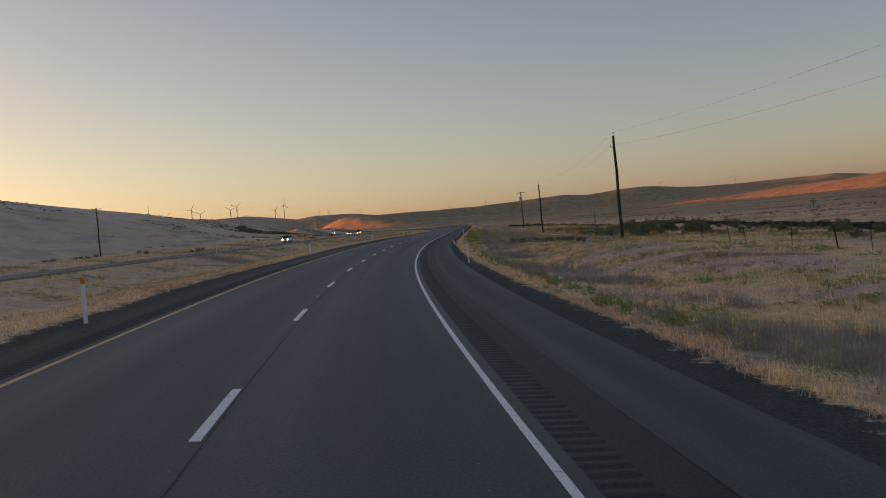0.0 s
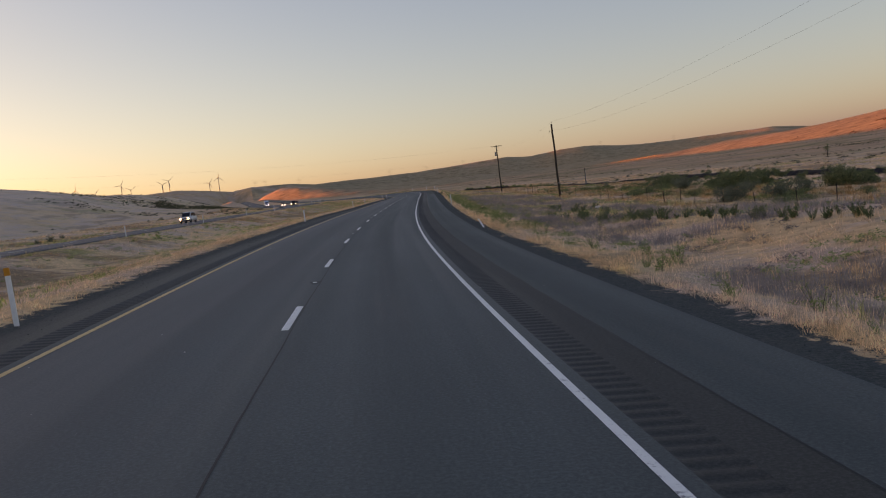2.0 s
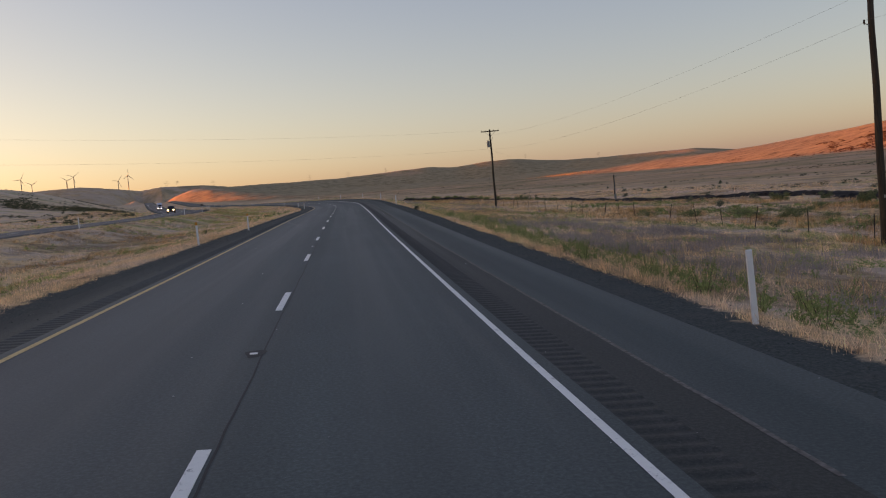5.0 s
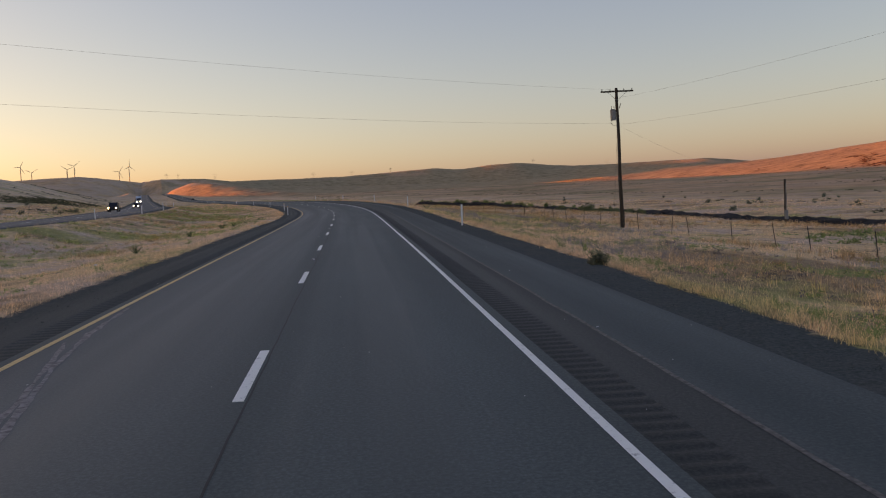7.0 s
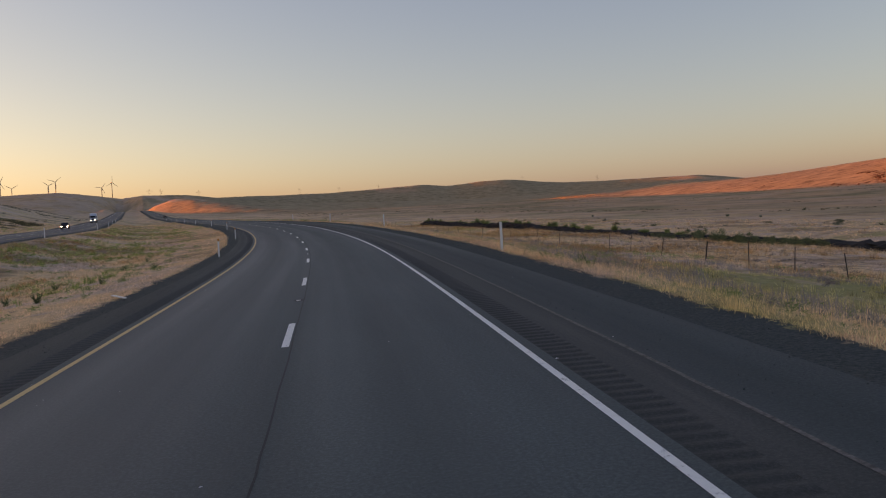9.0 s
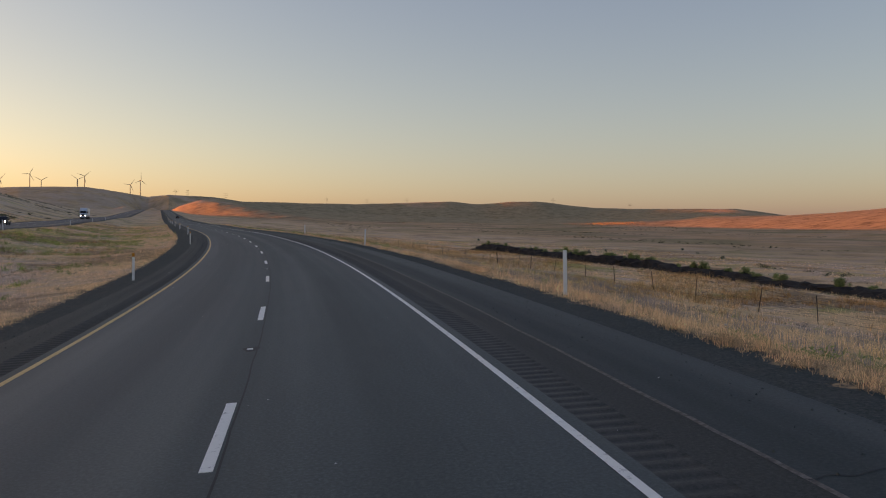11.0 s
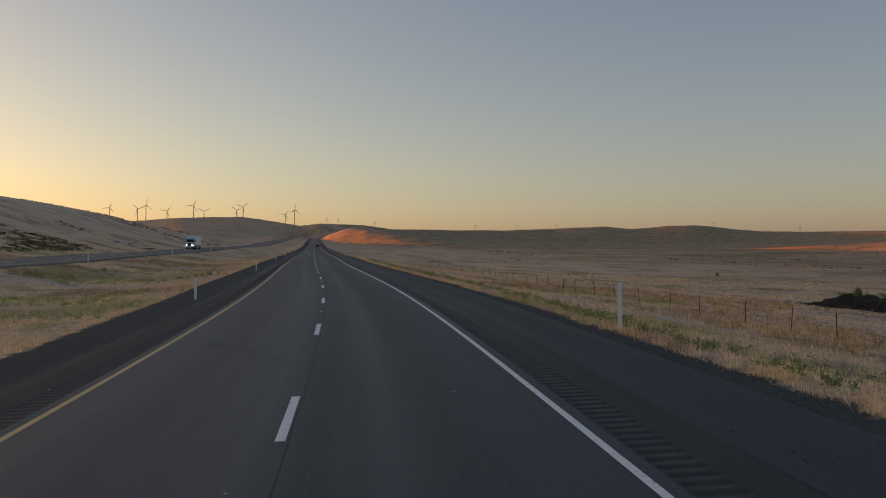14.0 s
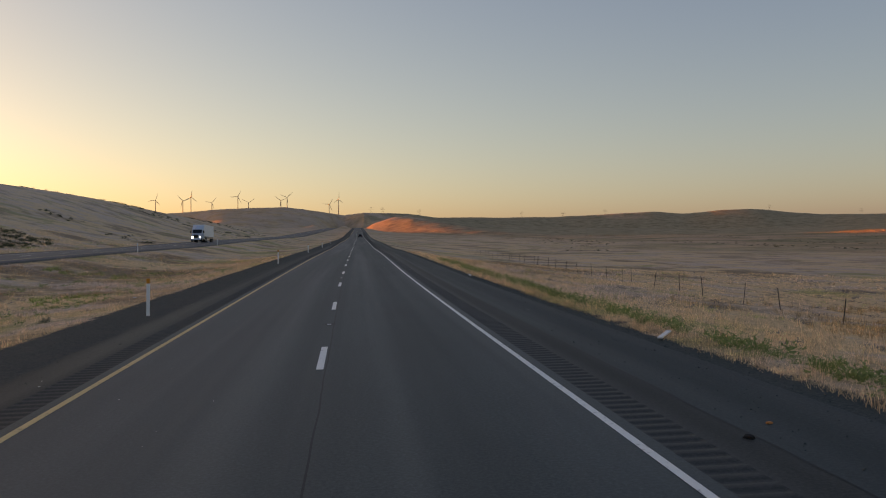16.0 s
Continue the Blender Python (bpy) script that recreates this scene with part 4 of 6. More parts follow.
def crossarm_pole(s, u, h, transformer, label, turn=0.0):
    p = wooden_pole(h, label)
    arm = part("crossarm", box(bmesh.new(), (0, -0.16, h - 0.28), (2.6 if transformer else 2.0, 0.1, 0.13), 0.012), M_POLE, p)
    for sx in (-1, 1):
        bm = bmesh.new()
        tube(bm, (sx * 0.75, -0.19, h - 0.34), (sx * 0.05, -0.17, h - 1.0), 0.016, 0.016, 6)
        part("brace", bm, M_STEEL, p)
    for x in (-1.2, -0.55, 0.55, 1.2) if transformer else (-0.9, 0.9):
        insulator(p, (x, -0.16, h - 0.2), 0.045, 0.15)
    if transformer:
        t = bmesh.new()
        tube(t, (-0.36, 0, h - 2.55), (-0.36, 0, h - 1.75), 0.215, 0.215, 18)
        tube(t, (-0.36, 0, h - 1.75), (-0.36, 0, h - 1.68), 0.235, 0.18, 18)
        tk = part("transformer", t, M_TRANS, p, "grey transformer can", False)
        for dx in (-0.1, 0.1):
            part("bushing", tube(bmesh.new(), (-0.36 + dx, 0, h - 1.7), (-0.36 + dx, 0, h - 1.42), 0.03, 0.022, 8), M_CERAMIC, tk)
        for hh in (1.95, 2.4):
            part("mounting_bracket", box(bmesh.new(), (-0.12, 0, h - hh), (0.14, 0.16, 0.06)), M_STEEL, p)
        b = bmesh.new()
        tube(b, (0.16, 0, h - 1.62), (0.3, -0.02, h - 1.2), 0.025, 0.03, 8)
        part("fuse_cutout", b, M_CERAMIC, p)
        b = bmesh.new()
        pts = [Vector((-0.45, -0.16, h - 2.5)), Vector((-0.62, -0.2, h - 2.75)), Vector((-0.4, -0.18, h - 3.0)), Vector((-0.05, -0.14, h - 3.0))]
        for a, c in zip(pts, pts[1:]):
            tube(b, a, c, 0.014, 0.014, 6)
        part("drop_lead", b, M_WIRE, p)
    p.matrix_basis = at(s, u, 0, None, turn)
    return p


crossarm_pole(267.1, 23.11, 11.2, True, "weathered wooden pole with a crossarm and grey transformer", -6)
crossarm_pole(184.2, -70.6, 10.9, False, "weathered wooden pole with a short crossarm on the hillside", 20)
# short service pole with a meter box
sp = wooden_pole(4.9, "short leaning wooden service pole with a meter box", 0.14, 0.12, 0.02)
part("meter_box", box(bmesh.new(), (0.02, -0.2, 1.15), (0.34, 0.2, 0.95), 0.02), M_TRANS, sp, "grey metal meter box")
bm = bmesh.new()
tube(bm, (0.02, -0.16, 1.6), (0.1, -0.14, 4.5), 0.03)
part("conduit", bm, M_STEEL, sp)
sp.matrix_basis = at(285.5, 47.3)


def on_pole(s, u, x, z, turn=0.0):
    return at(s, u, 0, None, turn) @ Vector((x, 0, z))


def sweep(pts, r, seg=5):
    """One unbroken round strand along points."""
    me = bmesh.new()
    rings = []
    for i, p in enumerate(pts):
        d = (pts[min(i + 1, len(pts) - 1)] - pts[max(i - 1, 0)]).normalized()
        a = d.cross(Vector((0, 0, 1)))
        a = a.normalized() if a.length > 1e-4 else Vector((1, 0, 0))
        b = d.cross(a)
        rings.append([me.verts.new(p + (a * math.cos(6.2832 * k / seg) + b * math.sin(6.2832 * k / seg)) * r) for k in range(seg)])
    for x, y in zip(rings, rings[1:]):
        for k in range(seg):
            me.faces.new((x[k], x[(k + 1) % seg], y[(k + 1) % seg], y[k]))
    return me


def wire(a, b, sag, label="thin dark overhead wire between wooden poles", r=0.004):
    pts = []
    for i in range(25):
        q = i / 24
        p = a.lerp(b, q)
        p.z -= sag * 4 * q * (1 - q)
        pts.append(p)
    me = sweep(pts, r)
    m2 = bpy.data.meshes.new("overhead_wire")
    me.to_mesh(m2)
    me.free()
    put("overhead_wire", m2, M_WIRE, None, label, "wire", "", "overhead wires")


for (s0, u0, h0), (s1, u1, h1) in zip(POLES, POLES[1:]):
    wire(on_pole(s0, u0, 0, h0 + 0.35), on_pole(s1, u1, 0, h1 + 0.35), 1.0)
    wire(on_pole(s0, u0, -0.34, h0 - 0.9), on_pole(s1, u1, -0.34, h1 - 0.9), 1.1)
wire(on_pole(176.4, 22.84, 0, 10.15), on_pole(267.1, 23.11, 0.1, 10.4), 1.0)
wire(on_pole(176.4, 22.84, -0.34, 8.9), on_pole(267.1, 23.11, 0.1, 8.3), 1.1)
wire(on_pole(184.2, -70.6, 0.9, 10.9), on_pole(267.1, 23.11, -0.55, 11.1), 1.6)
wire(on_pole(184.2, -70.6, -0.2, 9.6), on_pole(267.1, 23.11, -0.1, 8.4), 1.8)
wire(on_pole(267.1, 23.11, 0.1, 8.2), on_pole(285.5, 47.3, 0.1, 4.8), 0.9, "slack service wire down to the short pole")
for du, dsx in ((-2.2, -6), (1.6, 7)):
    wire(on_pole(267.1, 23.11, 0, 9.0), at(267.1 + dsx, 23.11 + du) @ Vector((0, 0, 0)), 0.0, "steel guy wire anchored beside the pole", 0.008)

# ---- fence ----
bm = bmesh.new()
box(bm, (0, 0, 0.55), (0.036, 0.012, 1.5), 0.003)
box(bm, (0, 0.022, 0.55), (0.012, 0.035, 1.5), 0.003)
tpost_mesh = bpy.data.meshes.new("post")
bm.to_mesh(tpost_mesh)
bm.free()
tpost_mesh.materials.append(M_TPOST)
bm = tube(bmesh.new(), (0, 0, -0.3), (0.03, 0, 1.25), 0.045, 0.038, 9)
wpost_mesh = bpy.data.meshes.new("post")
bm.to_mesh(wpost_mesh)
bm.free()
wpost_mesh.materials.append(M_POLE)
fence = thing("wire_fence", "sagging barbed wire fence with rusty posts along the field", "fence")
FU = 24.0


def fence_u(s):
    return FU + 0.9 * math.sin(s * 0.012) + (1.8 if s < 120 else 0.0) * (120 - s) / 120


rng = random.Random(8)
_fs = [s + rng.uniform(-1.3, 1.3) for s in np.arange(30, 640, 5.0)]
tops = []
for i, s in enumerate(_fs):
    o = new("post", wpost_mesh if i % 17 == 4 else tpost_mesh)
    o.parent = fence
    o.matrix_basis = at(s, fence_u(s), -0.05) @ pose(0, 0, 0, rng.uniform(-8, 8), rng.uniform(-10, 10), rng.uniform(-20, 20))
    tops.append(o.matrix_basis)
for h in (0.35, 0.65, 0.95, 1.2):
    pts = []
    for a, b in zip(tops, tops[1:]):
        p, q = a @ Vector((0, 0, h)), b @ Vector((0, 0, h))
        pts += [p, (p + q) / 2 - Vector((0, 0, rng.uniform(0.01, 0.07)))]
    bm = sweep(pts + [tops[-1] @ Vector((0, 0, h))], 0.004, 4)
    part("barbed_wire", bm, M_TPOST, fence)


# ---- plants ----
def leaves(centre_r, h, n, leaf, seed, flat=1.0, lift=0.1):
    """Many small leaf blades round uneven clumps."""
    r = np.random.default_rng(seed)
    k = 9
    cl = np.stack([r.normal(0, centre_r * 0.45, k), r.normal(0, centre_r * 0.45, k), h * (0.12 + 0.6 * r.random(k) ** 1.3)], -1)
    sz = (0.28 + 0.3 * r.random(k))
    idx = r.integers(0, k, n)
    d = r.normal(0, 1, (n, 3))
    d /= np.linalg.norm(d, axis=1)[:, None]
    rad = r.random(n) ** 0.4
    p = cl[idx] + d * (rad * sz[idx])[:, None] * np.array([centre_r, centre_r, h * 0.8 * flat])
    p[:, 2] = np.clip(p[:, 2], 0.03 * h, None)
    a = r.normal(0, 1, (n, 3)); a[:, 2] = abs(a[:, 2]) * 0.8
    a /= np.linalg.norm(a, axis=1)[:, None]
    b = np.cross(a, r.normal(0, 1, (n, 3)))
    b /= np.linalg.norm(b, axis=1)[:, None]
    L = leaf * (0.6 + 0.8 * r.random(n))[:, None]
    co = np.stack([p - b * L * 0.22, p + b * L * 0.22, p + a * L + b * L * 0.05], 1).reshape(-1, 3)
    return mesh_from(co, np.arange(3 * n).reshape(-1, 3), None, "road", False)


def bush(name, label, category, group, r, h, n, leaf, seed, material):
    p = thing(name, label, category, group)
    put("foliage", leaves(r, h, n, leaf, seed), material, p)
    bm = bmesh.new()
    g = random.Random(seed)
    for i in range(6):
        a = g.uniform(0, 6.28)
        mid = Vector((math.cos(a) * r * 0.3, math.sin(a) * r * 0.3, h * 0.35))
        tip = Vector((math.cos(a + 0.4) * r * 0.65, math.sin(a + 0.4) * r * 0.65, h * g.uniform(0.6, 0.95)))
        tube(bm, (math.cos(a) * r * 0.06, math.sin(a) * r * 0.06, -0.08), mid, 0.02 * h + 0.004, 0.013 * h + 0.003, 5, False)
        tube(bm, mid, tip, 0.013 * h + 0.003, 0.003, 5, False)
    part("stems", bm, M_STEM, p)
    return p


def stalks(h, spread_r, count, n, leaf, seed):
    """Leaves set along a few upright stems, larger and denser low down."""
    r = np.random.default_rng(seed)
    a, lean = r.uniform(0, 6.283, count), r.uniform(0.1, 0.5, count) * spread_r / 0.3
    tall = h * r.uniform(0.6, 1.05, count)
    i, q = r.integers(0, count, n), r.random(n) ** 0.85
    x = np.cos(a[i]) * (0.05 + lean[i] * q) + r.normal(0, 0.045, n) * (1.3 - q)
    y = np.sin(a[i]) * (0.05 + lean[i] * q) + r.normal(0, 0.045, n) * (1.3 - q)
    p = np.stack([x, y, 0.04 + tall[i] * q * 0.97], -1)
    d = r.normal(0, 1, (n, 3))
    d[:, 2] = abs(d[:, 2]) * 0.9 + 0.15
    d /= np.linalg.norm(d, axis=1)[:, None]
    b = np.cross(d, r.normal(0, 1, (n, 3)))
    b /= np.linalg.norm(b, axis=1)[:, None]
    L = (leaf * (0.6 + 0.7 * r.random(n)) * (1.25 - 0.7 * q))[:, None]
    co = np.stack([p, p + d * L * 0.5 + b * L * 0.2, p + d * L, p + d * L * 0.5 - b * L * 0.2], 1).reshape(-1, 3)
    stems = [((0.05 * math.cos(u), 0.05 * math.sin(u), -0.05), ((0.05 + l) * math.cos(u), (0.05 + l) * math.sin(u), t)) for u, l, t in zip(a, lean, tall)]
    return mesh_from(co, np.arange(4 * n).reshape(-1, 4), None, "road", False), stems


def stalk_weed(name, label, group, h, spread_r, count, n, leaf, seed, material):
    p = thing(name, label, "weed", group)
    me, stems = stalks(h, spread_r, count, n, leaf, seed)
    put("leaves", me, material, p)
    bm = bmesh.new()
    for q, w in stems:
        tube(bm, q, w, 0.008, 0.003, 5, False)
    tagged(part("stems", bm, M_STEM, p), kind="stuff")
    return p


def scatter(variants, spots, seed, lo=0.7, hi=1.3, lift=None):
    g = random.Random(seed)
    first = set()
    for s, u in spots:
        v = g.choice(variants)
        k = g.uniform(lo, hi)
        x, y = (float(q) for q in plan(s, u))
        m = pose(x, y, float(ground_z(np.array(s), np.array(u))) - 0.03 + (lift(s) if lift else 0.0), 0, 0, g.uniform(0, 360))
        c = v if v.name not in first else copy_thing(v, m)
        first.add(v.name)
        c.matrix_basis = m @ Matrix.Diagonal((k, k, k * g.uniform(0.85, 1.15), 1))


g = random.Random(21)
weeds = [stalk_weed("roadside_weed", "leafy upright green weed growing among dry grass", "weeds along the verge", 0.52 + 0.06 * i, 0.22, 4 + i, 150, 0.10, 31 + i, M_WEED) for i in range(4)]
spots = [(g.uniform(20, 62), 7.9 + abs(g.gauss(0, 1.0))) for _ in range(26)]
spots += [(g.uniform(62, 120), 8.0 + abs(g.gauss(0, 0.9))) for _ in range(28)]
spots += [(g.uniform(118, 205), 8.2 + abs(g.gauss(0, 1.7))) for _ in range(170)]
spots += [(291, 9.0), (283.5, 9.0), (281.5, 8.8), (259, 8.9), (257, 8.8), (246, 8.9), (238, 9.3), (236, 9.1), (231, 9.0), (229.5, 9.4)]
scatter(weeds, spots, 5, 0.4, 0.85)


def joined_weeds(spots, h, lo, hi, seed):
    """Far or crowded weeds as one mesh."""
    r = np.random.default_rng(seed)
    base = []
    for i in range(5):
        me, _ = stalks(h, 0.22, 4, 60, 0.11, 300 + i)
        a = np.empty(len(me.vertices) * 3, dtype=np.float32)
        me.vertices.foreach_get("co", a)
        base.append(a.reshape(-1, 3))
        bpy.data.meshes.remove(me)
    ss, us = np.array([q[0] for q in spots], float), np.array([q[1] for q in spots], float)
    x, y = plan(ss, us)
    z = ground_z(ss, us)
    out = []
    for i in range(len(ss)):
        k, t = r.uniform(lo, hi), r.uniform(0, 6.28)
        c = base[i % 5] * k
        out.append(np.stack([c[:, 0] * math.cos(t) - c[:, 1] * math.sin(t) + x[i], c[:, 0] * math.sin(t) + c[:, 1] * math.cos(t) + y[i], c[:, 2] + z[i] - 0.03], -1))
    co = np.concatenate(out)
    return mesh_from(co, np.arange(len(co)).reshape(-1, 4), None, "road", False)


spots = [(g.uniform(60, 175), g.uniform(28, 46)) for _ in range(40)] + [(g.uniform(118, 215), 8.4 + abs(g.gauss(0, 2.2))) for _ in range(750)]
spots += [(g.uniform(205, 400), 8.5 + abs(g.gauss(0, 1.6))) for _ in range(50)]
spots += [(q + g.gauss(0, 1.2), 8.9 + abs(g.gauss(0, 0.6))) for q in (24, 27, 31, 34, 38, 42, 45, 50, 55, 60, 66) for _ in range(16)]
put("verge_weeds", joined_weeds(spots, 0.5, 0.35, 0.8, 61), M_WEED, None, "small upright green weeds in the dry verge", "weeds", "stuff")
spots = [(g.uniform(150, 560), -7.4 - abs(g.gauss(0, 3.0))) for _ in range(70)] + [(g.uniform(120, 150), -g.uniform(12, 20)) for _ in range(20)]
put("median_weeds", joined_weeds(spots, 0.45, 0.4, 0.9, 62), M_WEED, None, "small upright green weeds in the median", "weeds", "stuff")
spots = [(s + g.gauss(0, 0.8), float(verge_right(s)) + 0.35 + abs(g.gauss(0, 0.35))) for s in np.arange(366, 520, 0.9) for _ in range(2)]
put("verge_weeds", joined_weeds(spots, 0.34, 0.5, 1.0, 63), M_WEED, None, "low green weeds along the gravel edge", "weeds", "stuff")
tall_weeds = [stalk_weed("tall_weed", "bushy dark green weed in a row near the fence", "tall green weeds", 0.8, 0.34, 9, 420, 0.13, 41 + i, M_TALLWEED) for i in range(3)]
spots = [(s + g.gauss(0, 0.4), 13.3 + 0.105 * (117 - s) + abs(g.gauss(0, 0.7))) for s in np.arange(78, 119, 0.6)]
spots += [(g.uniform(108, 140), g.uniform(13.2, 18.5)) for _ in range(36)]
spots += [(g.uniform(215, 330), -g.uniform(9, 13)) for _ in range(12)]
scatter(tall_weeds, spots, 15, 0.36, 0.68)
sages = [bush("sagebrush", "grey-green rounded sagebrush on the dry verge", "bush", "sagebrush", 0.62, 0.85, 900, 0.10, 51 + i, M_SAGE) for i in range(3)]
spots = [(g.uniform(20, 260), g.uniform(36, 56)) for _ in range(34)] + [(g.uniform(200, 620), g.uniform(70, 130)) for _ in range(24)]
spots += [(g.uniform(60, 500), -g.uniform(46, 75)) for _ in range(34)]
scatter(sages, spots, 6, 0.7, 1.25)
scatter(sages, [(474, -9.6), (477, -10.6), (480, -9.4), (472, -12)], 7, 0.3, 0.5)
lone = bush("sagebrush", "dense rounded blue-green sagebrush at the gravel edge", "bush", "sagebrush", 0.34, 0.52, 2600, 0.05, 58, M_SAGE)
scatter([lone], [(222.6, 7.75)], 8, 1.0, 1.0)
shrubs = [bush("field_shrub", "low rounded green shrub standing in the dry field", "bush", "shrubs in the field", 1.5, 1.15, 1900, 0.13, 61 + i, M_SHRUB) for i in range(3)]
spots = [(211, 48.5), (209, 51.3), (205, 46), (183, 34.5), (180, 38), (181.6, 41), (167, 32), (191, 32), (133.6, 34.8), (135, 31), (131.6, 35.7), (187, 35.7), (170, 33.3), (200, 44), (176, 36), (160, 29), (128, 33)]
spots += [(g.uniform(118, 222), g.uniform(27, 48)) for _ in range(64)]
scatter(shrubs, spots, 16, 0.3, 0.72)


def bank_foot(s):
    return 57.5 - 6.3 * smooth(250, 290, s) + 2.0 * fbm(s, s * 0.1, 60, 3, 2.0)


def bank_height(s):
    return (0.84 + 0.25 * fbm(s, s * 0.2, 31, 4) + 0.12 * fbm(s, s, 4.2, 3, 1.0)) * smooth(481, 474, s) * (0.42 + 0.42 * smooth(360, 440, s))


willows = [bush("creek_willow", "dark green willow thicket along the creek bank", "bush", "willows by the creek", 1.9, 2.3, 2200, 0.22, 71 + i, M_WILLOW) for i in range(3)]
spots = [(s + g.uniform(-3, 3), g.uniform(50, 68)) for s in np.arange(60, 240, 2.6)]
spots += [(s + g.uniform(-2, 2), g.uniform(46, 53.5)) for s in np.arange(330, 358, 1.1)]
scatter(willows, spots, 7, 0.3, 0.62)
spots = [(s + g.gauss(0, 1.2), u + g.gauss(0, 0.8)) for s, u in ((137, 44), (141, 44.5), (153, 38.5), (156, 40), (163, 43.8), (167, 42), (170, 43), (178, 46.3), (176, 45.5), (190, 42), (193, 42.5), (200, 44.4), (207, 46)) for _ in range(2)]
scatter(willows, spots, 17, 0.55, 0.85)
greys = [bush("grey_willow", "blue-grey rounded bush below the creek bank", "bush", "grey bushes by the creek", 1.45, 1.6, 2600, 0.14, 75 + i, M_SAGE) for i in range(2)]
scatter(greys, [(126, 27.6), (128, 28.6), (130.5, 33), (132.5, 34.2), (134, 37.2), (149, 38), (168.4, 37.3), (178, 40.5), (181, 41)], 18, 0.7, 1.1)
bank_bushes = [bush("bank_bush", "small rounded green bush on top of the creek bank", "bush", "bushes on the creek bank", 0.8, 0.9, 900, 0.15, 81 + i, M_WEED) for i in range(2)]
spots = np.array([s + g.uniform(-3, 3) for s in np.arange(362, 474, 3.6)])
scatter(bank_bushes, list(zip(spots, bank_foot(spots) + 2.2)), 9, 0.5, 1.05, lambda s: 1.6 * float(bank_height(np.array(s))))

# a lone thin tree out in the field
def lone_tree(s, u, h):
    p = thing("lone_tree", "small thin dark tree standing alone in the dry field", "tree", "", at(s, u, -0.1))
    bm, g = bmesh.new(), random.Random(3)
    tips = []
    tube(bm, (0, 0, 0), (0.08, 0, h * 0.45), 0.13, 0.09, 8, False)
    for i in range(9):
        a, z0 = i * 2.4, h * (0.3 + 0.05 * i)
        mid = Vector((math.cos(a) * h * 0.10, math.sin(a) * h * 0.10, z0 + h * 0.12))
        tip = Vector((math.cos(a + 0.3) * h * 0.2, math.sin(a + 0.3) * h * 0.2, min(h, z0 + h * g.uniform(0.22, 0.36))))
        tube(bm, (0.06, 0, z0), mid, 0.05, 0.03, 6, False)
        tube(bm, mid, tip, 0.03, 0.008, 6, False)
        tips += [mid, tip]
    part("trunk", bm, M_STEM, p)
    r = np.random.default_rng(4)
    c = np.array([tuple(v) for v in tips])[r.integers(0, len(tips), 380)] + r.normal(0, h * 0.05, (380, 3))
    d, e = r.normal(0, 0.10, (380, 3)), r.normal(0, 0.06, (380, 3))
    put("crown", mesh_from(np.stack([c - e, c + e, c + d], 1).reshape(-1, 3), np.arange(1140).reshape(-1, 3), None, "road", False), M_WILLOW, p)


lone_tree(329.6, 141.0, 3.8)

# far scrub on the slopes
base = [leaves(1.0, 0.8, 34, 0.5, 90 + i) for i in range(4)] + [leaves(1.0, 1.1, 90, 0.26, 95 + i) for i in range(4)]
_cos = []
for me in base:
    a = np.empty(len(me.vertices) * 3, dtype=np.float32)
    me.vertices.foreach_get("co", a)
    _cos.append(a.reshape(-1, 3))
    bpy.data.meshes.remove(me)


def many(count, s0, s1, u0, u1, smin, smax, thresh, scale, seed):
    r = np.random.default_rng(seed)
    s, u = r.uniform(s0, s1, count * 5), r.uniform(u0, u1, count * 5)
    x, y = plan(s, u)
    f = fbm(x, y, scale, 4, seed * 0.37) + 0.35 * fbm(x * 0.4, y, scale * 0.3, 3, seed)
    keep = np.nonzero(f > thresh)[0][:count]
    x, y, z = x[keep], y[keep], ground_z(s[keep], u[keep])
    out = []
    for i in range(len(keep)):
        k = r.uniform(smin, smax)
        a = r.uniform(0, 6.28)
        c = _cos[i % 4 + (4 if smax < 0.6 else 0)] * np.array([k, k, k * 0.7])
        out.append(np.stack([c[:, 0] * math.cos(a) - c[:, 1] * math.sin(a) + x[i], c[:, 0] * math.sin(a) + c[:, 1] * math.cos(a) + y[i], c[:, 2] + z[i] - 0.1], -1))
    co = np.concatenate(out)
    return mesh_from(co, np.arange(len(co)).reshape(-1, 3), None, "road", False)


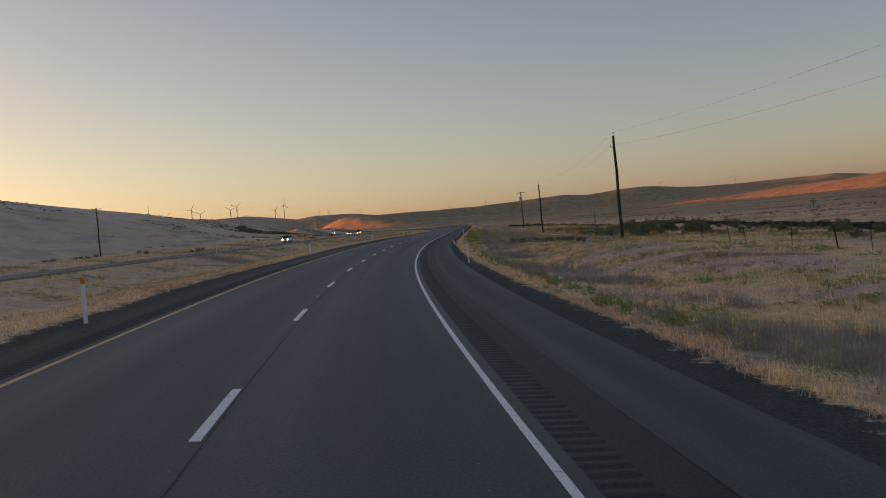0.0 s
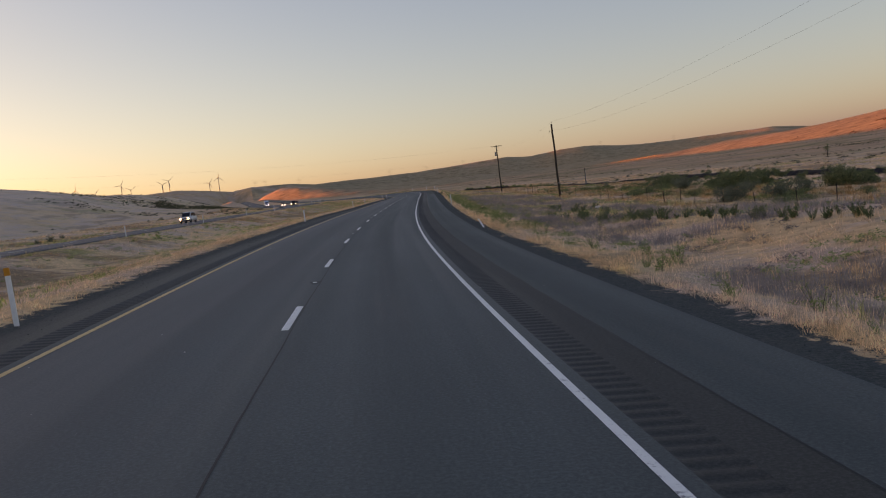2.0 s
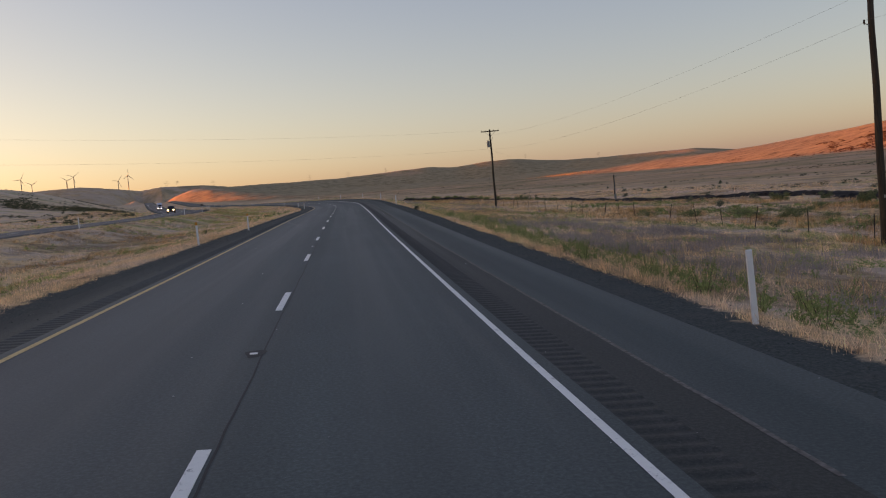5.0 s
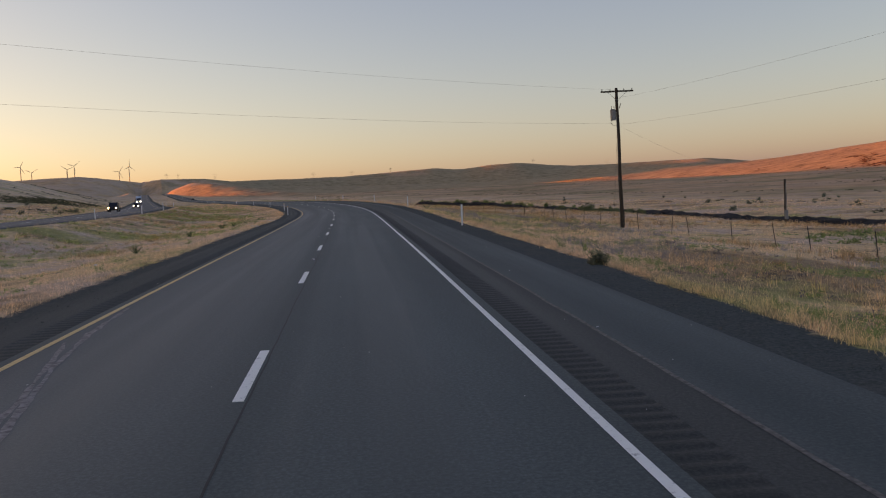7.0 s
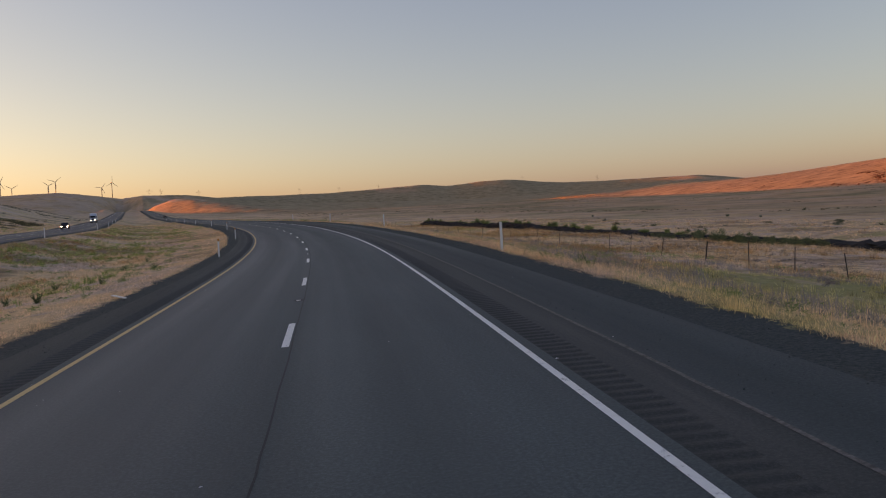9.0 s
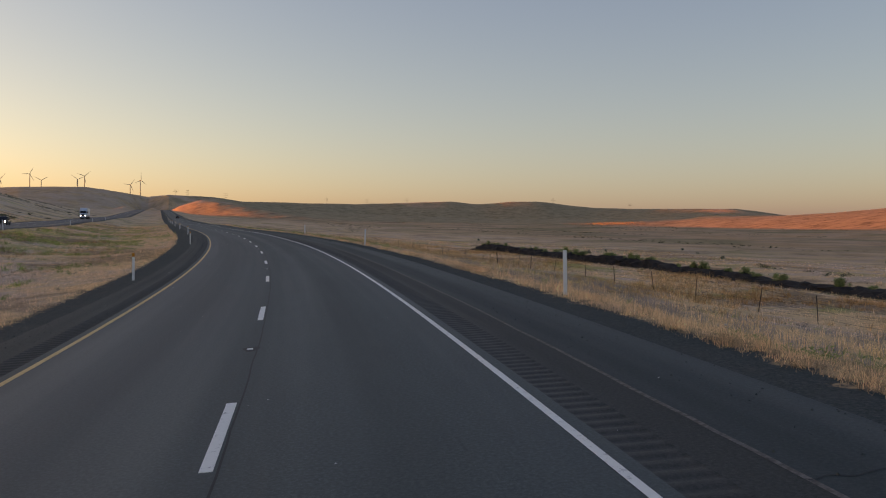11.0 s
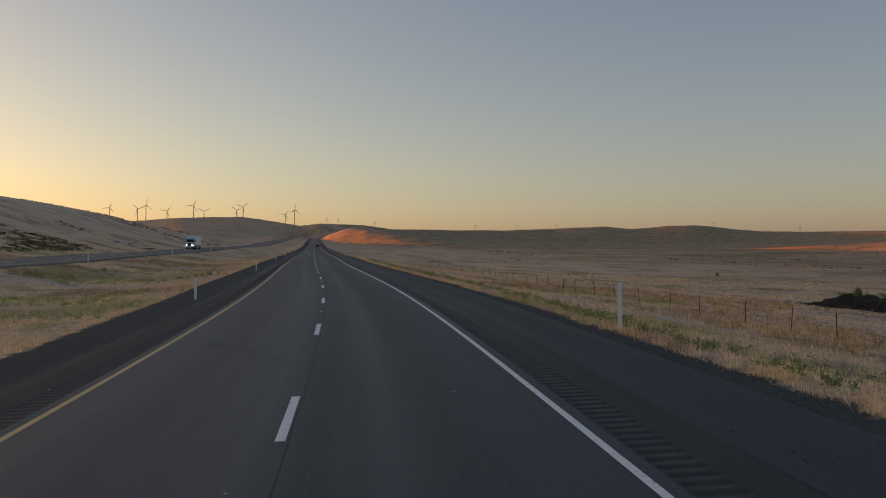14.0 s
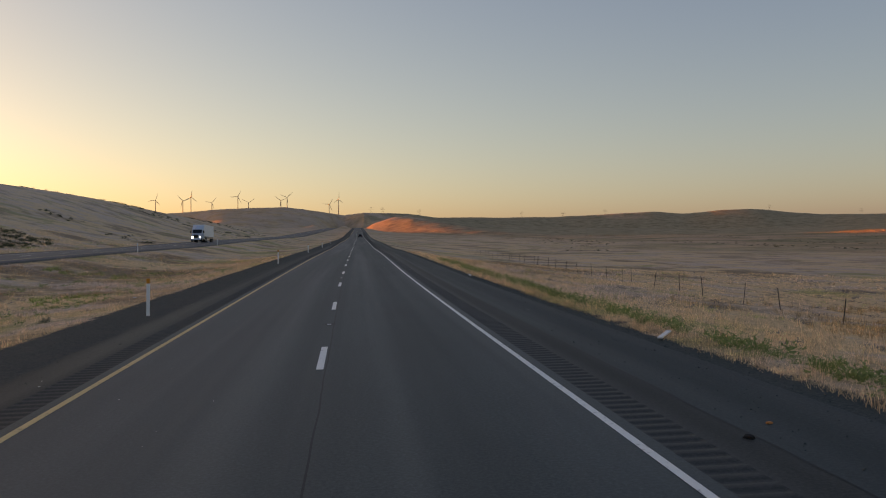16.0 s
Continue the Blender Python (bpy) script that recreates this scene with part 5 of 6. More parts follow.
put("hillside_scrub", many(5200, 150, 1100, -420, -48, 0.3, 1.1, 0.30, 130, 3), M_SCRUB, None, "patches of dark low scrub on the dry hillside", "scrub", "stuff")
put("field_scrub", many(4200, 0, 1300, 72, 520, 0.25, 0.9, 0.36, 150, 7), M_SCRUB, None, "scattered dark low scrub across the far field", "scrub", "stuff")
def slope_brush(count, seed):
    """Low red-brown brush on the lower part of the eastern slope."""
    r = np.random.default_rng(seed)
    az = r.uniform(19, 40, count * 3)
    ru, rf = np.interp(az, _ta, _tu), np.interp(az, _ta, _tf)
    q = r.uniform(0.03, 0.62, count * 3)
    d = rf + (ru - rf) * q
    x, y = OX + d * np.sin(np.radians(az)), OY + d * np.cos(np.radians(az))
    thick = fbm(x, y, 120, 4, 2.2) + 0.6 * fbm(x, y, 35, 3, 1.0) + 0.75 * smooth(23, 29, az) * (1 - smooth(0.35, 0.6, q)) - 0.5 * smooth(27, 23, az)
    keep = np.nonzero(thick > 0.22)[0][:count]
    x, y = x[keep], y[keep]
    z = hills(x, y)
    out = []
    for i in range(len(keep)):
        k, t = r.uniform(0.9, 2.2), r.uniform(0, 6.28)
        c = _cos[i % 4] * np.array([k, k, k * 0.75])
        out.append(np.stack([c[:, 0] * math.cos(t) - c[:, 1] * math.sin(t) + x[i], c[:, 0] * math.sin(t) + c[:, 1] * math.cos(t) + y[i], c[:, 2] + z[i] - 0.2], -1))
    co = np.concatenate(out)
    return mesh_from(co, np.arange(len(co)).reshape(-1, 3), None, "road", False)


def lit_line_blades(count, seed):
    """Upright dry stalks added along the foot of the far slopes, to catch the low sun and draw a lit line."""
    r = np.random.default_rng(seed)
    az = r.triangular(-7, 1, 10, count)
    rf, ru = np.interp(az, _ta, _tf), np.interp(az, _ta, _tu)
    d = rf + (ru - rf) * (0.45 + 0.55 * r.random(count))
    x, y = OX + d * np.sin(np.radians(az)), OY + d * np.cos(np.radians(az))
    keep = fbm(x, y, 60, 3, 7.0) > -0.55
    x, y = x[keep], y[keep]
    n, z = len(x), hills(x, y)
    a, w, h = r.uniform(0, 6.283, n), 0.35 + 0.4 * r.random(n), 0.5 + 0.5 * r.random(n)
    cx, cy = np.cos(a) * w, np.sin(a) * w
    co = np.stack([np.stack([x - cx, y - cy, z - 0.2], -1), np.stack([x + cx, y + cy, z - 0.2], -1), np.stack([x + cx * 0.7, y + cy * 0.7, z + h], -1), np.stack([x - cx * 0.6, y - cy * 0.6, z + h * 0.8], -1)], 1)
    return mesh_from(co.reshape(-1, 3), np.arange(4 * n).reshape(-1, 4), None, "road", False)


# blades added to brighten the thin lit line under the slopes
put("lit_line_blades", lit_line_blades(16000, 47), M_LIT_LINE, None, "added upright dry blades drawing the sunlit line below the far slopes", "stubble", "stuff")
put("slope_brush", slope_brush(5000, 41), M_REDBRUSH, None, "red-brown brush in a band on the sunlit hillside", "brush", "stuff")
put("dark_scrub", many(2200, 500, 614, -100, -50, 0.35, 0.9, -0.1, 40, 17), M_SCRUB, None, "wide patch of dark scrub at the foot of the hill", "scrub", "stuff")
put("verge_weeds", many(3000, 12, 330, 8.6, 26, 0.16, 0.45, 0.08, 16, 23), M_WEED, None, "small green weeds scattered through the dry verge", "weeds", "stuff")
put("verge_weeds", many(520, 366, 530, 7.8, 9.0, 0.2, 0.45, -0.2, 12, 27), M_WEED, None, "small green weeds along the gravel edge", "weeds", "stuff")
put("verge_weeds", many(1500, 100, 540, -24, -8.2, 0.16, 0.42, 0.15, 20, 29), M_WEED, None, "small green weeds in the median grass", "weeds", "stuff")
put("dead_brush", many(2600, 10, 560, 10, 50, 0.16, 0.42, 0.22, 22, 9), M_BRUSH, None, "grey-mauve dead tumbleweed brush in the dry field", "brush", "stuff")
put("dead_brush", many(1100, 10, 560, -25, -8, 0.12, 0.3, 0.25, 22, 11), M_BRUSH, None, "grey-mauve dead brush in the median", "brush", "stuff")
put("bank_brush", many(700, 362, 482, 49.0, 55.5, 0.2, 0.5, -0.3, 14, 31), M_SCRUB, None, "dark ragged brush along the creek bank", "brush", "stuff")
put("low_green_scrub", many(700, 50, 260, 29, 60, 0.3, 0.8, 0.2, 40, 13), M_WEED, None, "low sage-green scrub near the creek", "scrub", "stuff")


# ---- creek bank ----
def bank():
    ss = np.arange(-30, 482, 0.8)
    prof_u = np.array([0, 0.5, 0.9, 1.5, 2.4, 3.6, 5.0])
    prof_z = np.array([-0.2, 0.5, 1.1, 1.55, 1.7, 1.2, -0.3])
    S, K = np.meshgrid(ss, np.arange(7), indexing="ij")
    h = bank_height(ss)
    U = bank_foot(ss)[:, None] + prof_u[None, :] + 0.5 * fbm(S * 1.0, K * 3.0, 2.6, 4, 3.0)
    x, y = plan(S, U)
    z = ground_z(S, U) + prof_z[None, :] * h[:, None] + 0.3 * fbm(S, K * 2.0, 2.1, 4, 5.0) * (h[:, None] > 0.1)
    co = np.stack([x, y, z], -1).reshape(-1, 3)
    i = np.arange(S.size).reshape(S.shape)
    f = np.stack([i[:-1, :-1], i[:-1, 1:], i[1:, 1:], i[1:, :-1]], -1).reshape(-1, 4)
    return mesh_from(co, f, None, "road", False)


put("creek_bank", bank(), M_BANK, None, "dark eroded earth and basalt bank of a creek", "bank", "structure")


# ---- grass ----
def blades(count, region, hmin, hmax, per, seed, width=0.012, droop=0.95):
    """Tufts of thin grass blades; region gives s and u for random pairs in 0..1."""
    r = np.random.default_rng(seed)
    s, u = region(r.random(count), r.random(count), r)
    x, y = plan(s, u)
    z = ground_z(s, u)
    n = count * per
    X, Y, Z = np.repeat(x, per) + r.normal(0, 0.09, n), np.repeat(y, per) + r.normal(0, 0.09, n), np.repeat(z, per) - 0.02
    tall = 0.35 + 0.75 * smooth(-0.6, 0.7, fbm(x, y, 5.5, 3, seed) + 0.7 * fbm(x, y, 1.1, 2, seed + 1.0))
    h = np.repeat((hmin + (hmax - hmin) * r.random(count)) * tall, per) * (0.4 + 0.8 * r.random(n))
    a, lean = r.uniform(0, 6.283, n), np.abs(r.normal(0, droop, n))
    w = width * (0.7 + 0.8 * r.random(n))
    dx, dy = np.cos(a), np.sin(a)
    c0 = np.stack([X - dy * w, Y + dx * w, Z], -1)
    c1 = np.stack([X + dy * w, Y - dx * w, Z], -1)
    c2 = np.stack([X + dx * lean * h, Y + dy * lean * h, Z + h], -1)
    co = np.stack([c0, c1, c2], 1).reshape(-1, 3)
    return mesh_from(co, np.arange(3 * n).reshape(-1, 3), None, "road", False)


def band(s0, s1, u0, u1, power=1.6):
    return lambda a, b, r: (s0 + (s1 - s0) * a, u0 + (u1 - u0) * b ** power)


def median_edge(a, b, r):
    s = 560 * a
    return s, verge_left(s) + 0.1 - 7.4 * b ** 1.7


def outer_edge(a, b, r):
    s = 560 * a
    u = verge_right(s) - 0.1 + 7.6 * b ** 1.9
    x, y = plan(s, u)
    bare = (fbm(x, y, 3.1, 3, 8.0) > 0.12 + 0.5 * smooth(90, 160, s)) & (u - verge_right(s) > 0.5)
    return s, np.where(bare, u + 3.0 * r.random(len(u)), u)


put("verge_grass", blades(74000, outer_edge, 0.10, 0.34, 9, 1, 0.0045), M_STRAW, None, "dry straw-coloured grass along the verge", "grass", "stuff")
put("verge_grass", blades(50000, median_edge, 0.08, 0.28, 9, 2, 0.0042), M_STRAW, None, "dry straw-coloured grass along the median edge", "grass", "stuff")
put("field_grass", blades(52000, band(0, 560, 12, 48, 1.2), 0.14, 0.42, 8, 3, 0.009), M_MAUVE, None, "pale mauve seeding grass across the field", "grass", "stuff")
put("median_grass", blades(30000, band(0, 560, -11, -26, 1.0), 0.12, 0.34, 8, 4, 0.009), M_MAUVE, None, "pale dry grass filling the median", "grass", "stuff")


def patches(s0, s1, u0, u1, scale, thresh, sd):
    def pick(a, b, r):
        s, u = s0 + (s1 - s0) * a, u0 + (u1 - u0) * b
        x, y = plan(s, u)
        ok = fbm(x, y, scale, 3, sd) > thresh
        i = r.choice(np.nonzero(ok)[0], len(a))
        return s[i] + r.normal(0, 0.4, len(a)), u[i]
    return pick


put("green_weeds", blades(7000, patches(0, 190, 9.0, 40, 24, 0.2, 1.0), 0.2, 0.45, 8, 5, 0.009), M_OLIVE, None, "patches of yellow-green grass among dry straw", "weeds", "stuff")
put("green_weeds", blades(2200, patches(330, 560, 9.0, 40, 24, 0.2, 1.0), 0.15, 0.4, 8, 12, 0.009), M_OLIVE, None, "sparse yellow-green grass among dry straw", "weeds", "stuff")
put("green_weeds", blades(8000, patches(300, 530, -25, -11, 34, 0.1, 2.0), 0.12, 0.38, 8, 6, 0.02), M_GREEN, None, "patches of green weeds in the median", "weeds", "stuff")
put("green_weeds", blades(4000, patches(60, 300, -26, -8.5, 26, 0.2, 3.0), 0.1, 0.3, 8, 7, 0.02), M_GREEN, None, "patches of green weeds in the median", "weeds", "stuff")
put("green_weeds", blades(3500, patches(60, 640, -52, -43, 30, 0.0, 5.0), 0.15, 0.4, 8, 8, 0.025), M_GREEN, None, "green weeds beyond the far carriageway", "weeds", "stuff")
put("field_grass", blades(16000, band(60, 640, -64, -42, 1.0), 0.15, 0.4, 7, 9, 0.03), M_MAUVE, None, "pale dry grass beyond the far carriageway", "grass", "stuff")
put("field_grass", blades(26000, band(20, 560, 46, 110, 1.0), 0.15, 0.42, 7, 10, 0.035), M_MAUVE, None, "pale dry grass beyond the fence", "grass", "stuff")


put("field_grass", blades(12000, patches(350, 500, 18, 49, 30, -0.1, 8.0), 0.2, 0.6, 8, 31, 0.012, 0.5), M_RUST, None, "rust-brown tall dry grass before the creek bank", "grass", "stuff")
put("field_grass", blades(12000, patches(90, 250, 22, 50, 26, 0.0, 9.0), 0.2, 0.6, 8, 32, 0.012, 0.5), M_RUST, None, "rust-brown tall dry grass along the creek", "grass", "stuff")
put("field_grass", blades(5000, patches(230, 345, 16, 50, 30, 0.15, 7.0), 0.2, 0.5, 8, 33, 0.012, 0.5), M_RUST, None, "patches of rust-brown dry grass in the field", "grass", "stuff")
put("median_grass", blades(9000, patches(170, 420, -25, -12, 26, 0.0, 4.4), 0.1, 0.3, 8, 34, 0.014, 0.7), M_RUST, None, "brown dry grass in the middle of the median", "grass", "stuff")
put("dead_stalks", blades(4800, patches(12, 80, 9.0, 13.2, 9, 0.1, 3.0), 0.3, 0.62, 8, 21, 0.006, 0.4), M_STALK, None, "grey-mauve dead weed stalks standing in the verge", "stalks", "stuff")
put("dead_stalks", blades(15000, patches(92, 200, 10.6, 21, 13, -0.05, 4.0), 0.25, 0.6, 8, 22, 0.007, 0.4), M_STALK, None, "grey-mauve dead weed stalks standing in the verge", "stalks", "stuff")
put("dead_stalks", blades(7000, patches(230, 420, 10.5, 22, 15, 0.1, 6.0), 0.2, 0.5, 8, 23, 0.007, 0.45), M_STALK, None, "grey-mauve dead weed stalks scattered in the field", "stalks", "stuff")


def pebbles(count, side, seed):
    r = np.random.default_rng(seed)
    s, q = r.uniform(0, 540, count), r.random(count)
    u = 6.75 + (verge_right(s) + 0.5 - 6.75) * q if side > 0 else -4.6 + (verge_left(s) - 0.5 + 4.6) * q ** 0.8
    if side == 2:
        s, u = 238 + 300 * s / 540, 6.75 - 1.6 * q ** 1.5
    x, y = plan(s, u)
    z = np.where((u > -5.42) & (u < 6.7), road_z(s, u), ground_z(s, u))
    k = 0.006 + 0.016 * r.random(count) ** 4
    o = np.array([(1, 0, 0), (-0.5, 0.87, 0), (-0.5, -0.87, 0), (0.1, 0, 0.9)])
    jit = 1 + 0.3 * r.normal(0, 1, (count, 4, 3))
    co = np.stack([x, y, z], -1)[:, None, :] + o[None] * jit * k[:, None, None]
    f = np.array([(0, 1, 3), (1, 2, 3), (2, 0, 3)])
    faces = (np.arange(count)[:, None, None] * 4 + f[None]).reshape(-1, 3)
    return mesh_from(co.reshape(-1, 3), faces, None, "road", False)


M_STONE = mat_plant("dark_gravel_stones", (0.032, 0.042, 0.041), (0.10, 0.115, 0.11), 0.9, 0.0)
put("shoulder_gravel", pebbles(40000, 1, 1), M_STONE, None, "loose dark basalt gravel on the outer shoulder", "gravel", "stuff")
put("shoulder_gravel", pebbles(9000, 2, 3), M_STONE, None, "dark chippings strewn over the rough shoulder", "gravel", "stuff")
put("shoulder_gravel", pebbles(32000, -1, 2), M_STONE, None, "loose dark basalt gravel beside the median", "gravel", "stuff")


def grit(count, seed):
    r = np.random.default_rng(seed)
    s, u = r.uniform(5, 520, count), r.uniform(-5.2, 6.6, count)
    x, y = plan(s, u)
    co = np.stack([x, y, road_z(s, u) + 0.004], -1)
    k = 0.007 + 0.02 * r.random(count) ** 4
    o = np.array([(1, 0, 0), (-0.5, 0.87, 0), (-0.5, -0.87, 0), (0.1, 0, 0.5)])
    co = co[:, None, :] + o[None] * (1 + 0.3 * r.normal(0, 1, (count, 4, 3))) * k[:, None, None]
    f = np.array([(0, 1, 3), (1, 2, 3), (2, 0, 3)])
    return mesh_from(co.reshape(-1, 3), (np.arange(count)[:, None, None] * 4 + f[None]).reshape(-1, 3), None, "road", False)


put("road_grit", grit(700, 8), M_LITTER, None, "pale grit and chips scattered over the lanes", "grit", "stuff")


# ---- litter ----
def litter(name, label, s, u, size, material, seed, lift=0.0):
    bm = bmesh.new()
    bmesh.ops.create_icosphere(bm, subdivisions=2, radius=0.5)
    g = random.Random(seed)
    for v in bm.verts:
        v.co = Vector((v.co.x * size[0], v.co.y * size[1], max(-0.2, v.co.z) * size[2])) * g.uniform(0.7, 1.15)
    me = bpy.data.meshes.new(name)
    bm.to_mesh(me)
    bm.free()
    ob = put(name, me, material, None, label, "litter", "", "litter on the verge")
    z = float(np.maximum(ground_z(np.array(s), np.array(u)), road_z(s, u) if -5.4 < u < 6.7 else -99))
    x, y = (float(v) for v in plan(s, u))
    ob.matrix_basis = pose(x, y, z + size[2] * 0.12 + lift, 0, 0, g.uniform(0, 360))


litter("plastic_bag", "crumpled white plastic bag in the dry grass", 43.5, 9.9, (0.5, 0.24, 0.2), M_LITTER, 1, 0.05)
litter("plastic_sheet", "crumpled white plastic sheet among green weeds", 127.5, 17.8, (0.7, 0.45, 0.32), M_LITTER, 2, 0.12)
litter("blue_wrapper", "blue plastic wrapper on the verge", 269.0, 10.3, (0.35, 0.3, 0.22), M_BLUE, 3, 0.05)
litter("orange_scrap", "small orange plastic scrap on the shoulder", 460.4, 5.44, (0.09, 0.07, 0.05), M_ORANGE, 4)
litter("black_bag", "crumpled black plastic bag lying among weeds", 138.8, 9.7, (0.55, 0.4, 0.42), M_BLACKLIT, 9, 0.05)
litter("tyre_scrap", "torn black tyre scrap on the shoulder", 459.8, 4.9, (0.16, 0.1, 0.07), M_BLACKLIT, 5)
litter("tyre_scrap", "flat torn black tyre scrap on the shoulder", 386.2, 6.5, (0.5, 0.28, 0.1), M_BLACKLIT, 6)
for i in range(14):
    g2 = random.Random(100 + i)
    side = g2.choice((1, 1, -1))
    litter("paper_scrap", "small pale scrap of paper on the verge", g2.uniform(20, 500), g2.uniform(8, 14) if side > 0 else -g2.uniform(7, 11), (0.18, 0.14, 0.08), M_LITTER, 200 + i, 0.04)


# ---- vehicles ----
def wheel(parent, x, y, r, w):
    bm = bmesh.new()
    tube(bm, (x - w / 2, y, r), (x + w / 2, y, r), r, r, 20)
    bmesh.ops.bevel(bm, geom=[e for e in bm.edges if abs((e.verts[0].co - e.verts[1].co).x) < 1e-4], offset=0.03, segments=2, affect="EDGES")
    wh = part("wheel", bm, M_TYRE, parent)
    sgn = 1 if x > 0 else -1
    bm = tube(bmesh.new(), (x + sgn * (w / 2 - 0.02), y, r), (x + sgn * (w / 2 + 0.012), y, r), r * 0.62, r * 0.5, 16)
    part("rim", bm, M_CHROME, wh)


def car(name, label, paint, m, tall=1.0, lamp=M_LAMP, lit=True):
    """A car that faces -y."""
    c = thing(name, label, "car", "vehicles on the highway", m)
    h = tall
    bm = prism(bmesh.new(), [(-2.3, 0.32), (-2.36, 0.55), (-2.25, 0.82 * h), (-1.25, 0.98 * h), (2.2, 1.02 * h), (2.34, 0.75), (2.3, 0.32)], -0.92, 0.92)
    bmesh.ops.bevel(bm, geom=list(bm.edges), offset=0.06, segments=2, affect="EDGES")
    part("body", bm, paint, c, smoothed=True)
    bm = prism(bmesh.new(), [(-1.3, 0.96 * h), (-0.55, 1.62 * h), (-0.2, 1.70 * h), (1.7, 1.68 * h), (2.15, 1.0 * h)], -0.78, 0.78)
    for v in bm.verts:
        if v.co.z > 1.3 * h:
            v.co.x *= 0.86
    bmesh.ops.bevel(bm, geom=list(bm.edges), offset=0.05, segments=2, affect="EDGES")
    part("cabin", bm, paint, c, smoothed=True)
    for nm, prof, x0, x1 in (("windshield", [(-1.26, 1.02 * h), (-0.6, 1.58 * h), (-0.63, 1.60 * h), (-1.30, 1.03 * h)], -0.66, 0.66),
                             ("rear_window", [(2.13, 1.06 * h), (1.82, 1.55 * h), (1.86, 1.57 * h), (2.17, 1.07 * h)], -0.62, 0.62)):
        part(nm, prism(bmesh.new(), prof, x0, x1), M_GLASS, c)
    for sx in (-1, 1):
        bm = prism(bmesh.new(), [(-0.95, 1.05 * h), (-0.45, 1.55 * h), (0.5, 1.58 * h), (0.5, 1.05 * h)], sx * 0.735, sx * 0.79)
        part("side_window", bm, M_GLASS, c)
        bm = prism(bmesh.new(), [(0.58, 1.05 * h), (0.58, 1.58 * h), (1.5, 1.55 * h), (1.85, 1.05 * h)], sx * 0.735, sx * 0.79)
        part("side_window", bm, M_GLASS, c)
        bm = tube(bmesh.new(), (sx * 0.66, -2.30, 0.70 * h), (sx * 0.66, -2.38, 0.70 * h), 0.13, 0.12, 14)
        part("headlight", bm, lamp if lit else M_SILVER, c, "lit headlight" if lit else "")
        if lit:
            part("fog_light", tube(bmesh.new(), (sx * 0.62, -2.33, 0.46), (sx * 0.62, -2.39, 0.46), 0.08, 0.08, 12), lamp, c)
        part("tail_light", box(bmesh.new(), (sx * 0.76, 2.31, 0.85 * h), (0.2, 0.06, 0.22), 0.02), M_TAIL, c)
        part("mirror", box(bmesh.new(), (sx * 1.02, -0.75, 1.05 * h), (0.2, 0.1, 0.14), 0.03), paint, c)
        for y in (-1.45, 1.4):
            wheel(c, sx * 0.82, y, 0.34, 0.22)
    part("grille", box(bmesh.new(), (0, -2.335, 0.66 * h), (0.85, 0.06, 0.18), 0.015), M_CARD, c)
    part("bumper", box(bmesh.new(), (0, -2.34, 0.42), (1.7, 0.12, 0.16), 0.04), M_CARD, c)
    part("plate", box(bmesh.new(), (0, 2.345, 0.62), (0.31, 0.015, 0.15), 0.004), M_LITTER, c)
    return c


def opp_at(s, u):
    return at(s, u, 0.105, float(ground_z(np.array(float(s)), np.array(OPP))))


car("sport_utility_car", "white sport utility car with headlights on, oncoming", M_CARW, opp_at(207, -35.6), 1.08, M_LAMP2)
car("pickup_car", "dark oncoming car with headlights on", M_CARD, opp_at(369, -35.6), 1.05, M_LAMP2)
car("sedan", "dark oncoming car far off with headlights on", M_CARD, opp_at(480, -35.6), 0.95, M_LAMP)
lead = car("sedan", "dark car far ahead driving away on the highway", M_CARD, None, 0.95, M_LAMP, False)
lead.matrix_basis = on_road(880, 1.8, 0.0) @ pose(0, 0, 0, 0, 0, 180)


